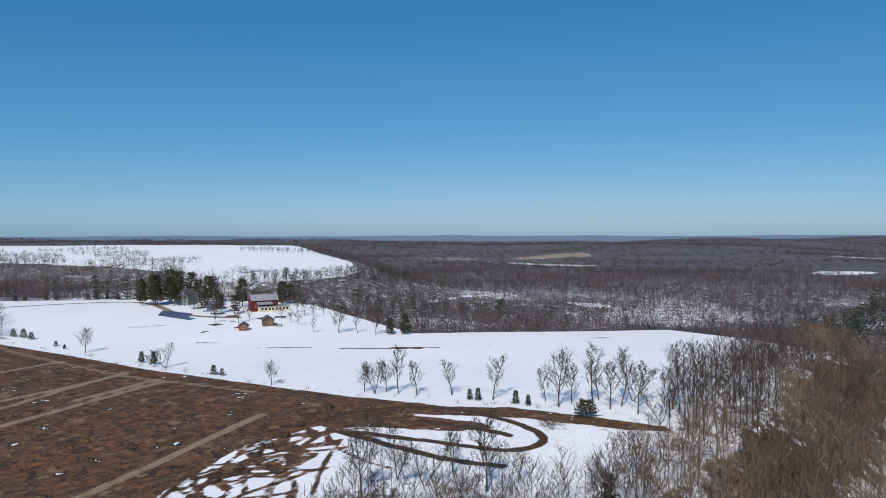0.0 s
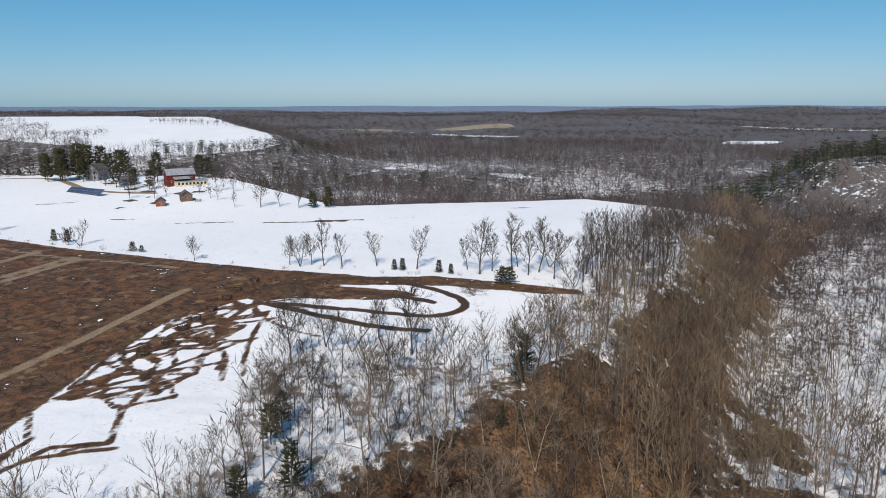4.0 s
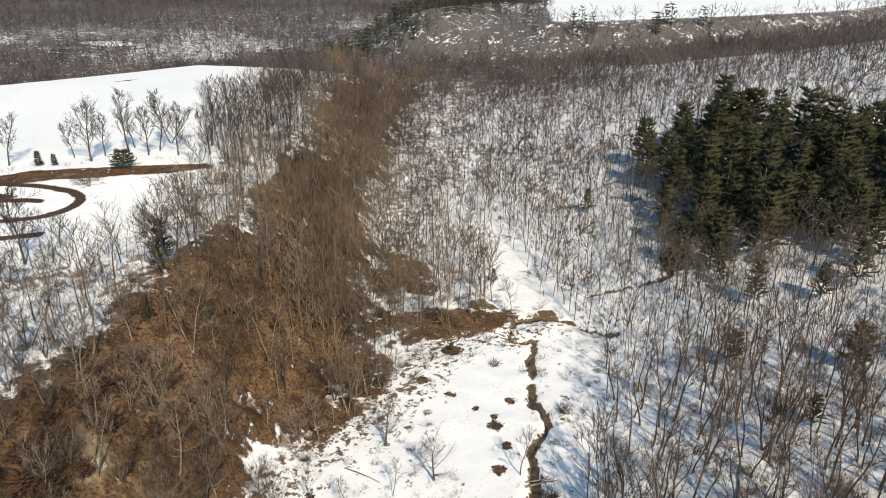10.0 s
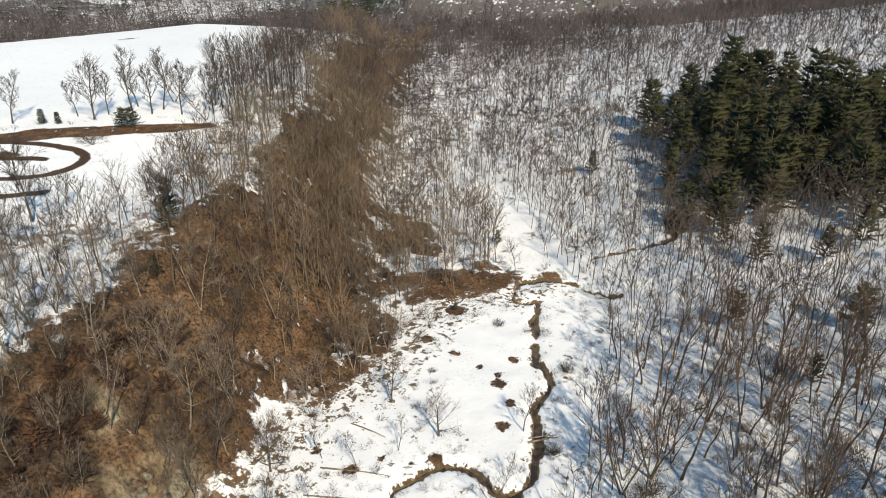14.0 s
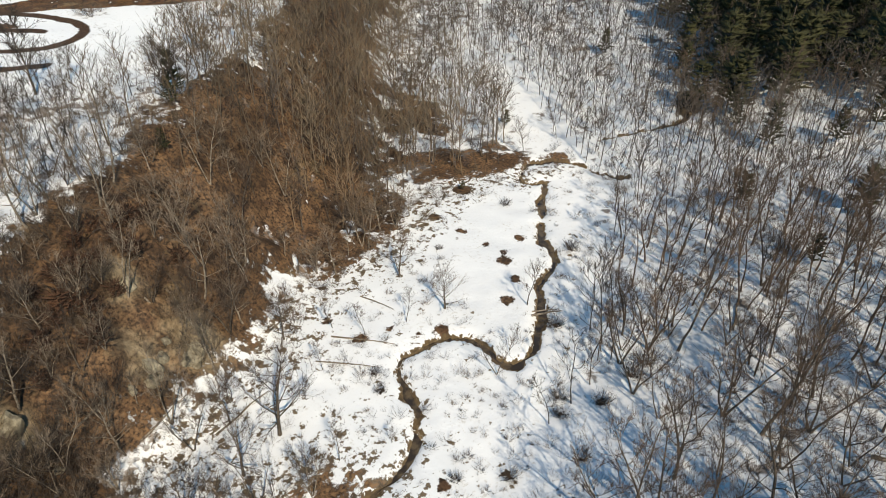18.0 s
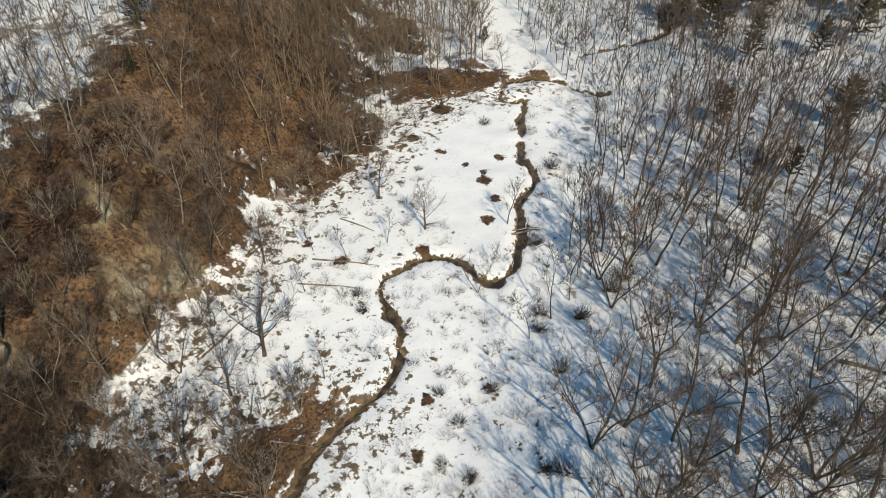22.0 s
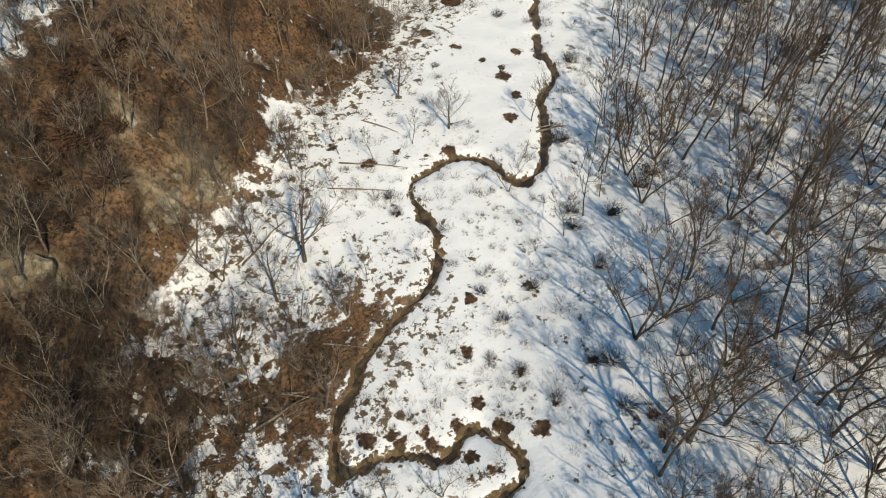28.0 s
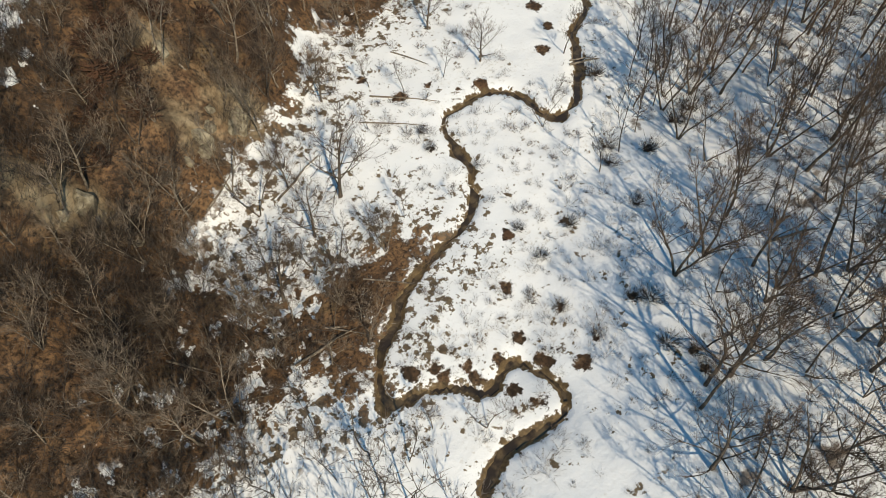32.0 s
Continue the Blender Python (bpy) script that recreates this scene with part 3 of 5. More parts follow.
def sliver(a, b, half, r, verts, faces):
    """The thinnest of twigs: one long narrow triangle."""
    u = np.cross(b - a, [r.uniform(-1, 1) for _ in range(3)])
    u *= half / (np.linalg.norm(u) + 1e-9)
    n = len(verts)
    verts.extend((a - u, a + u, b))
    faces.append((n, n + 1, n + 2))


def branching_tree(seed, tall, wide, splits, girth, half, stem=0.22, spread=0.62, solid=1):
    """A leafless round-crowned tree that forks again and again: (trunk), (crown); the last forks are slivers."""
    r = random.Random(seed)
    tv, tf, cv, cf = [], [], [], []

    def grow(p, d, length, rad, level):
        e = p + unit(d + np.array([r.uniform(-0.12, 0.12) for _ in range(3)])) * length
        if level <= solid:
            tri_tube([p, e], [rad, rad * 0.62], 4, tv, tf)
        else:
            sliver(p, e + (e - p) * 0.15, max(half, rad), r, cv, cf)
        if level == len(splits):
            return
        n = splits[level]
        turn = r.uniform(0, 6.28)
        for k in range(n):
            a = turn + 2 * math.pi * (k + r.uniform(-0.25, 0.25)) / n
            side_way = unit(np.cross(d, (0.3, 0.2, 0.93)))
            other = np.cross(d, side_way)
            tip = spread * r.uniform(0.55, 1.25) * (0.35 if k == 0 and n > 2 else 1.0)
            dd = unit(d + (side_way * math.cos(a) + other * math.sin(a)) * tip + np.array((0, 0, 0.14)))
            start = e if r.random() < 0.5 or level == 0 else p + (e - p) * r.uniform(0.4, 0.9)
            grow(start, dd, length * r.uniform(0.62, 0.92) if level else tall * r.uniform(0.22, 0.3), rad * (0.6 if level else 0.45), level + 1)

    grow(np.array((0, 0, -0.3)), np.array((0, 0, 1.0)), tall * stem, girth, 0)
    tv, cv = np.array(tv), np.array(cv)
    fit_to = np.array([wide * tall / np.percentile(np.hypot(cv[:, 0], cv[:, 1]), 95)] * 2 + [tall / cv[:, 2].max()])
    return (tv * fit_to, np.array(tf)), (cv * fit_to, np.array(cf))


def far_tree(seed, tall, girth, wide, limbs, subs, twigs, half, base=0.32):
    """A leafless tree seen from afar: a stem, limbs that bend upward and sprays of twigs."""
    r = random.Random(seed)
    v, f = [], []
    rnd = lambda q: np.array([r.uniform(-q, q) for _ in range(3)])
    up = np.array((0.0, 0.0, 1.0))
    path, d = [np.array((0.0, 0.0, -0.5))], up
    for i in range(4):
        d = unit(d + rnd(0.14) + up * 0.1)
        path.append(path[-1] + d * tall / 4)
    tri_tube(path, [girth, girth * 0.8, girth * 0.58, girth * 0.33, 0], 3, v, f)
    for k in range(limbs):
        g = (k + r.random()) / limbs
        q = 4 * (base + (0.97 - base) * g)
        i = min(int(q), 3)
        p = path[i] + (path[i + 1] - path[i]) * (q - i)
        az = 2.4 * k + r.uniform(-0.6, 0.6)
        d = unit(np.array((math.cos(az), math.sin(az), r.uniform(0.5, 1.2) + 0.5 * g)))
        grow = wide * tall * (0.6 + 0.6 * math.sin(math.pi * min(1, 0.18 + 0.82 * g)) - 0.3 * g) * r.uniform(0.7, 1.15)
        m = p + d * grow * 0.5
        d = unit(d + rnd(0.25) + up * 0.3)
        e = m + d * grow * 0.5
        sliver(p, p + (m - p) * 1.3, max(half * 1.2, girth * 0.4 * (1 - 0.6 * g)), r, v, f)
        sliver(m, e, half * 1.1, r, v, f)
        for j in range(subs):
            w = r.uniform(0.3, 1.0)
            o = p + (m - p) * 2 * w if w < 0.5 else m + (e - m) * (2 * w - 1)
            t = unit(d + rnd(0.75) + up * 0.2) * grow * r.uniform(0.3, 0.55)
            sliver(o, o + t, half * 0.9, r, v, f)
            for y in range(twigs):
                c = o + t * r.uniform(0.2, 0.95)
                sliver(c, c + unit(unit(t) + rnd(0.75) + up * 0.3) * grow * r.uniform(0.18, 0.35), half * 0.75, r, v, f)
    return np.array(v), np.array(f)


def fuzzy_tree(seed, tall, girth, wide, limbs, twigs, half):
    """A far leafless tree: trunk, limbs that fan into a round crown, and a haze of twigs."""
    r = random.Random(seed)
    v, f = [], []
    mid, rx, rz = 0.62 * tall, wide * tall, 0.38 * tall
    tri_tube([(0, 0, -0.5), (r.uniform(-0.5, 0.5), r.uniform(-0.5, 0.5), tall * 0.72)], [girth, 0], 3, v, f)
    ends = []
    for k in range(limbs):
        a, c = 2.4 * k + r.random(), r.uniform(-0.35, 1.0)
        s = math.sqrt(1 - c * c) * r.uniform(0.7, 1.0)
        e = np.array((math.cos(a) * s * rx, math.sin(a) * s * rx, mid + c * rz * 0.92))
        p = np.array((0, 0, tall * (0.22 + 0.3 * r.random() + 0.12 * c)))
        sliver(p, e, max(half * 1.15, girth * 0.42), r, v, f)
        ends.append((p, e))
    for k in range(twigs):
        p, e = ends[k % limbs]
        c = p + (e - p) * r.uniform(0.35, 1.0)
        out = unit((c - (0, 0, mid * 0.75)) / (rx, rx, rz))
        x = c + (unit(e - p) * 0.7 + out * 0.5 + np.array([r.uniform(-0.8, 0.8), r.uniform(-0.8, 0.8), r.uniform(-0.5, 0.8)])) * tall * r.uniform(0.07, 0.17)
        sliver(c, x, half, r, v, f)
    return np.array(v), np.array(f)


def unit(v):
    return v / (np.linalg.norm(v) + 1e-9)


def forked_tree(seed, tall, girth, stems=1, base=0.28, wide=0.3, limbs=10, subs=6, twigs=5, fine=3, lean=0.07, half=0.018, rise=0.9):
    """Leafless hardwood with winding stems, limbs that bend upward and a haze of fine twigs: (trunk), (crown)."""
    r = random.Random(seed)
    tv, tf, cv, cf = [], [], [], []
    up = np.array((0.0, 0.0, 1.0))

    def rnd(q):
        return np.array([r.uniform(-q, q) for _ in range(3)])

    for s in range(stems):
        a0 = 2 * math.pi * (s + 0.5 * r.random()) / stems + seed
        tilt = (0.34 if stems > 1 else lean) * r.uniform(0.55, 1.2)
        h = tall * (r.uniform(0.72, 0.97) if s else 1.0)
        thick = girth * (1.0 if stems == 1 else 0.72)
        n, d = 8, unit(np.array((math.cos(a0) * tilt * 1.3, math.sin(a0) * tilt * 1.3, 1.0)))
        path, rad = [np.array((0.0, 0.0, -0.4))], [thick * 1.35]
        for i in range(1, n + 1):
            d = unit(d + rnd(0.16) * (1, 1, 0.2) + up * (0.05 if stems > 1 else 0.12))
            path.append(path[-1] + d * h / n)
            rad.append(thick * (1 - i / n) ** 0.75 + 0.01 if i < n else 0)
        tri_tube(path, rad, 5, tv, tf)
        many = max(4, round(limbs / stems ** 0.6))
        for k in range(many):
            g = (k + r.random()) / many
            f = base + (0.97 - base) * g
            i = min(int(f * n), n - 1)
            p = path[i] + (path[i + 1] - path[i]) * (f * n - i)
            az = 2.4 * k + r.uniform(-0.6, 0.6) + 1.7 * s
            d = unit(np.array((math.cos(az), math.sin(az), rise * r.uniform(0.6, 1.2) + 0.5 * g)))
            grow = wide * tall * (0.55 + 0.6 * math.sin(math.pi * min(1, 0.18 + 0.82 * g)) - 0.25 * g) * r.uniform(0.7, 1.15)
            lr = min(max(0.022, rad[i] * 0.48), 0.11)
            pts = [p]
            for j in range(3):
                d = unit(d + rnd(0.22) + up * 0.14)
                pts.append(pts[-1] + d * grow / 3)
            tri_tube(pts, [lr, lr * 0.72, lr * 0.42, 0], 3, tv, tf)
            for j in range(subs):
                q = 3 * (0.25 + 0.74 * (j + r.random()) / subs)
                m = min(int(q), 2)
                o = pts[m] + (pts[m + 1] - pts[m]) * (q - m)
                dd = unit(unit(pts[m + 1] - pts[m]) + rnd(0.8) + up * 0.2)
                sl = grow * r.uniform(0.28, 0.52)
                e = o + dd * sl
                sliver(o, e, max(half * 1.5, lr * 0.36), r, cv, cf)
                for w in range(twigs):
                    c = o + (e - o) * r.uniform(0.15, 0.95)
                    t1 = unit(dd + rnd(0.8) + up * 0.35)
                    tl = sl * r.uniform(0.35, 0.75)
                    sliver(c, c + t1 * tl, half, r, cv, cf)
                    for y in range(fine):
                        b = c + t1 * tl * r.uniform(0.3, 0.95)
                        sliver(b, b + unit(t1 + rnd(0.75) + up * 0.25) * tl * r.uniform(0.35, 0.7), half * 0.7, r, cv, cf)
    return (np.array(tv), np.array(tf)), (np.array(cv), np.array(cf))


def conifer(seed, tall, girth, base, wide, whorls, arms, tufts, size, droop=0.0, power=0.8, ragged=0.25):
    """Evergreen with whorls of branches, each with sprays of needles."""
    r = random.Random(seed)
    tv, tf, cv, cf = [], [], [], []
    tri_tube([(0, 0, -0.4), (0, 0, tall * 0.55), (0, 0, tall)], [girth, girth * 0.55, 0], 5, tv, tf)
    for k in range(whorls):
        f = base + (0.98 - base) * (k + 0.5 * r.random()) / whorls
        reach = wide * tall * ((1 - f) / (1 - base)) ** power * r.uniform(1 - ragged, 1 + ragged) + 0.15
        for a in range(arms):
            az = 2 * math.pi * (a + r.random() * 0.7) / arms + k
            rr = reach * r.uniform(1 - ragged, 1.1)
            d = np.array((math.cos(az), math.sin(az), r.uniform(0.05, 0.4) - droop))
            p = np.array((0, 0, tall * f))
            e = p + d * rr
            tri_tube([p, e], [max(0.02, girth * 0.2 * (1 - f)), 0], 3, tv, tf)
            for t in range(tufts):
                o = p + (e - p) * (0.3 + 0.7 * (t + r.random()) / tufts)
                dd = unit(d + np.array([r.uniform(-0.9, 0.9), r.uniform(-0.9, 0.9), r.uniform(-0.15, 0.75)]))
                ln = size * r.uniform(0.7, 1.3)
                tri_tube([o - dd * ln * 0.1, o + dd * ln], [size * 0.17, 0], 3, cv, cf)
    return (np.array(tv), np.array(tf)), (np.array(cv), np.array(cf))


def shrub(seed, tall, wide, stalks, twigs, half=0.02):
    """Leafless bush: a spray of stalks with fine twigs."""
    r = random.Random(seed)
    v, f = [], []
    for k in range(stalks):
        a, o, q = r.uniform(0, 6.28), r.uniform(0, wide * 0.25), wide * r.uniform(0.15, 0.6)
        p = np.array((math.cos(a) * o, math.sin(a) * o, -0.1))
        e = p + np.array((math.cos(a) * q, math.sin(a) * q, tall * r.uniform(0.6, 1.0)))
        sliver(p, e, half, r, v, f)
        for t in range(twigs):
            c = p + (e - p) * r.uniform(0.3, 0.9)
            sliver(c, c + unit(e - p + np.array([r.uniform(-1, 1) for _ in range(3)]) * tall * 0.7) * tall * r.uniform(0.25, 0.5), half * 0.8, r, v, f)
    return np.array(v), np.array(f)


def joined(*some):
    """Several (verts, faces) as one."""
    vs, fs, n = [], [], 0
    for v, f in some:
        if not len(f):
            continue
        vs.append(v), fs.append(f + n)
        n += len(v)
    return np.concatenate(vs), np.concatenate(fs)


def scattered(name, shapes, spots, material, label, category, seed=1, lo=0.75, hi=1.2):
    """One joined mesh of many plants that stand on the land."""
    r = np.random.RandomState(seed)
    which = r.randint(0, len(shapes), len(spots))
    turn, size = r.uniform(0, 6.28, len(spots)), r.uniform(lo, hi, len(spots))
    spots = np.asarray(spots, float)
    z = land(spots[:, 0], spots[:, 1])[0]
    vs, fs, n = [], [], 0
    for k, (v, f) in enumerate(shapes):
        own = np.nonzero(which == k)[0]
        if not len(own):
            continue
        c, s, q = np.cos(turn[own])[:, None], np.sin(turn[own])[:, None], size[own][:, None]
        px = (v[:, 0] * c - v[:, 1] * s) * q + spots[own, 0][:, None]
        py = (v[:, 0] * s + v[:, 1] * c) * q + spots[own, 1][:, None]
        pz = v[:, 2] * q + z[own][:, None]
        vs.append(np.stack([px, py, pz], 2).reshape(-1, 3))
        fs.append((f[None] + (np.arange(len(own)) * len(v))[:, None, None]).reshape(-1, 3) + n)
        n += len(own) * len(v)
    me = quick_mesh(name, np.concatenate(vs), np.concatenate(fs))
    me.materials.append(material)
    return tagged(new(name, me), label, category, kind="stuff")


def grid_spots(x0, x1, y0, y1, gap, seed, keep):
    """Jittered spots, kept where keep(x, y) exceeds a random share."""
    r = np.random.RandomState(seed)
    x, y = [a.ravel() for a in np.meshgrid(np.arange(x0, x1, gap), np.arange(y0, y1, gap))]
    x, y = x + r.uniform(-0.48, 0.48, x.size) * gap, y + r.uniform(-0.48, 0.48, x.size) * gap
    ok = r.rand(x.size) < keep(x, y)
    return np.stack([x[ok], y[ok]], 1)


def make_tree(name, made, bark, leaf, label, category, group=""):
    """A tree as a thing with trunk and crown, built at the origin."""
    root = tagged(new(name), label, category, group)
    for key, (v, f), m in (("trunk", made[0], bark), ("crown", made[1], leaf)):
        me = quick_mesh(key, v, f)
        me.materials.append(m)
        new(key, me).parent = root
    return root


def stand(root, x, y, scale=1.0, turn=0.0, first=None):
    """Sets a built tree down, or a copy of it once the first one stands."""
    m = pose(x, y, height(x, y), 0, 0, turn) @ Matrix.Diagonal((scale, scale, scale, 1))
    if root.name in USED:
        return copy_thing(root, m)
    USED.add(root.name)
    root.matrix_basis = m
    return root


USED = set()
sector = lambda x, y, a0, a1: (np.arctan2(x, y) > radians(a0)) & (np.arctan2(x, y) < radians(a1))
shade = random.Random(21)

WOOD = "bare trees of the near woods"
GREY = "leafless grey-brown hardwood standing in patchy snow"
kinds = [make_tree("bare_tree", forked_tree(31 + i, t, g, st, b, w, li + 3, 7, 5, 3, rise=ri), BARK, TWIG, lab, "tree", WOOD)
         for i, (t, g, b, w, st, li, ri, lab) in enumerate([
             (15.5, 0.17, 0.32, 0.27, 1, 12, 1.0, "tall leafless grey hardwood standing in patchy snow"),
             (13.5, 0.14, 0.28, 0.31, 1, 12, 0.8, GREY),
             (13.5, 0.16, 0.26, 0.27, 2, 14, 1.0, "twin-stemmed leafless tree with grey bark on snowy slope"),
             (14.0, 0.17, 0.26, 0.27, 3, 18, 0.9, "spreading many-stemmed bare tree on the snowy bank"),
             (11.0, 0.10, 0.30, 0.26, 1, 9, 1.1, "slender young bare tree in the snowy wood"),
             (17.0, 0.18, 0.40, 0.24, 1, 12, 1.1, "tall straight bare tree with high crown"),
             (14.5, 0.15, 0.30, 0.25, 2, 14, 1.2, "narrow forked bare tree with reddish-brown twigs"),
             (10.5, 0.21, 0.16, 0.46, 1, 15, 0.45, "wide-spreading bare tree over snow and dead brush")])]
small = [make_tree("bare_tree", forked_tree(61 + i, t, g, st, 0.18, w, li, 6, 5, 3, 0.12, rise=0.6), BARK, TWIG, "low gnarled bare tree among brown brush", "tree", "scrub trees of the hollow")
         for i, (t, g, w, st, li) in enumerate([(8.0, 0.13, 0.42, 1, 10), (7.0, 0.13, 0.38, 3, 15), (9.5, 0.15, 0.38, 2, 13)])]

sunny = [make_tree("bare_tree", forked_tree(71 + i, t, g, st, b, w, li, 7, 5, 3, 0.1, rise=ri), PALE_LIT_BARK, LIT_TWIG, "bare tree on the brown leafy slope, coloured paler as if sunlit", "tree", "bare trees of the leafy slope")
         for i, (t, g, b, w, st, li, ri) in enumerate([(12.0, 0.17, 0.25, 0.34, 1, 15, 0.7), (10.5, 0.16, 0.2, 0.34, 3, 19, 0.7), (13.0, 0.16, 0.3, 0.28, 2, 17, 1.0), (8.5, 0.13, 0.2, 0.4, 1, 13, 0.5)])]

# the near woods, tree by tree
near_land = lambda x, y: (np.hypot(x, y) < 128)
right_bank = lambda x, y: (side(x, y, VALLEY) > 7) * (0.4 + 0.35 * sm(8, 22, side(x, y, VALLEY)) + 0.25 * sm(75, 115, np.hypot(x, y)))
NAMED = [(18.9, 65.8, 7, 1.15), (52.9, 87.6, 7, 0.75), (54.6, 75.3, 7, 0.7), (52.0, 57.4, 2, 0.6), (67.1, 67.7, 4, 0.95), (23.7, 56.8, 4, 0.6), (39.5, 77.0, 4, 0.6), (5.7, 48.4, 6, 0.8), (43.7, 108.4, 0, 0.85),
         (52.2, 105.5, 3, 0.8), (20.5, 87.1, 3, 1.0), (31.0, 104.2, 0, 0.85), (31.3, 55.4, 4, 0.35), (47, 76, 4, 0.6), (57, 60.5, 4, 0.5), (30, 74, 4, 0.5), (36, 82, 4, 0.6), (12, 62, 7, 0.8), (25, 70, 4, 0.45), (8, 70, 2, 0.8), (3, 56, 7, 0.9), (14, 72, 7, 0.6), (28, 84, 7, 0.7),
         (74, 112, 1, 0.7), (90, 112, 4, 0.7), (104, 112, 1, 0.8), (7, 30, 4, 0.6), (12, 26, 2, 0.5), (-0.7, 33, 2, 0.7), (2.4, 28.6, 4, 0.7), (-4, 37, 6, 0.75), (-12, 40, 1, 0.8), (15.4, 75.6, 2, 0.6),
         (43.3, 24.9, 3, 1.15), (55.6, 26.5, 0, 1.1), (50.2, 18.9, 5, 0.95), (50.0, 8.1, 2, 1.05), (46.7, 1.6, 0, 1.1), (69.5, 29.5, 3, 1.1), (65.8, 18.8, 2, 1.1), (74.3, 52.0, 0, 0.9), (96.7, 59.4, 5, 1.0),
         (53.5, 8.5, 4, 1.1), (63.2, 35.3, 6, 1.0), (62.0, 47.1, 1, 0.7), (71.9, 13.8, 6, 1.1), (81.3, 33.7, 2, 1.1), (80.3, 23.4, 5, 1.0), (98.4, 43.6, 3, 1.1), (99.5, 34.2, 0, 1.1), (87.3, 19.1, 2, 1.1),
         (43.9, 12.0, 1, 0.9), (41.6, 15.0, 6, 0.9), (29.6, -0.6, 3, 1.1), (32.4, -3.3, 2, 1.1), (66.6, 51.4, 4, 1.0), (58.9, 28.3, 6, 1.1), (57.2, 10.7, 3, 1.1), (36, -9, 0, 1.0), (41, -5, 3, 1.1), (46, -8, 6, 1.1)]
clear_of = lambda x, y, gap: np.minimum.reduce([np.hypot(x - p[0], y - p[1]) for p in NAMED]) > gap
wooded = grid_spots(20, 140, -20, 112, 4.4, 3, lambda x, y: near_land(x, y) * right_bank(x, y) * (y > 0.12 * x - 18) * (side(x, y, VALLEY) > np.where(y < 40, 23, 8)) * clear_of(x, y, 2.5) * 0.95)
nearer = np.hypot(wooded[:, 0], wooded[:, 1]) < 92
for x, y in wooded[nearer]:
    k = shade.choice(kinds)
    stand(k, x, y, shade.uniform(0.85, 1.3), shade.uniform(0, 360))
slope = grid_spots(-45, 100, 36, 124, 4.1, 5, lambda x, y: near_land(x, y) * (spur(x, y) > -1) * clear_of(x, y, 2.5) * (0.5 + 0.4 * sm(95, 70, y)))
for x, y in slope:
    stand(shade.choice(sunny + sunny + small), x, y, shade.uniform(0.75, 1.15), shade.uniform(0, 360))
for x, y, k, s in NAMED:
    stand(kinds[k], x, y, s, shade.uniform(0, 360))


inner = np.concatenate([wooded[~nearer], grid_spots(84, 172, 20, 112, 6.2, 37, lambda x, y: 0.45 * (side(x, y, VALLEY) > 24) * (np.hypot(x, y) > 98))])
scattered("woods", [joined(*forked_tree(45 + i, tl, 0.15, 1, 0.33, w, 11, 6, 5, 2, half=0.024)) for i, (tl, w) in enumerate([(15.5, 0.27), (13.5, 0.3), (12, 0.28), (16, 0.25)])],
          inner, TWIG, "tall grey-brown hardwoods deeper in the wood", "woods", 38, 0.85, 1.2)

# row of trees along the field's edge
EDGE = "row of trees along the snowy field"
oval = [make_tree("field_tree", forked_tree(80 + i, tl, g, st, 0.24, w, li + 2, 7, 5, 3, 0.05, 0.032, 1.0), BARK, TWIG_DARK,
                  "leafless round-crowned tree at the edge of a snowy field", "tree", EDGE)
        for i, (tl, w, li, g, st) in enumerate([(13.5, 0.28, 16, 0.2, 1), (12, 0.38, 20, 0.2, 1), (14, 0.25, 15, 0.19, 1), (12.5, 0.32, 18, 0.2, 2)])]
for x, y, k, s in [(-21.5, 221, 1, 0.7), (-14, 221, 2, 0.85), (-8.3, 219, 0, 0.66), (2.7, 219, 0, 0.78), (15, 214, 0, 0.95), (33.7, 206, 1, 1.0), (30.7, 212, 0, 0.7), (38, 209, 0, 0.8), (44, 207, 2, 0.95), (48, 203, 0, 1.0), (52, 206, 2, 0.9), (55, 199, 0, 1.0), (47, 213, 0, 0.8), (57, 212, 2, 0.95), (-18, 223, 1, 0.45), (-25, 224, 1, 0.4), (-57, 234, 1, 0.38),
                   (-150, 296, 1, 0.5), (-105, 266.5, 1, 0.66), (-110, 268, 1, 0.45), (-50.6, 343, 1, 0.7), (-32.4, 340, 1, 0.62), (-41.6, 343.6, 2, 0.55), (-62.7, 343.4, 2, 0.4), (-17, 168, 0, 0.75), (-10, 153, 1, 0.8), (2, 158, 0, 0.7), (9, 147, 1, 0.75), (-4, 149, 2, 0.7), (16, 151, 0, 0.55), (32, 150, 1, 0.5), (42, 153, 1, 0.55), (29, 128, 1, 0.6), (33, 131, 0, 0.6), (5, 137, 1, 0.6), (-12, 134, 0, 0.6), (-17, 145, 1, 0.65), (-21, 128, 0, 0.55), (-16, 112, 1, 0.55), (5, 112, 0, 0.6), (63, 196, 0, 0.9), (59, 191, 2, 0.7), (66, 203, 2, 1.0)]:
    stand(oval[k if shade.random() < 0.75 else 3], x, y, s * 1.28, shade.uniform(0, 360))

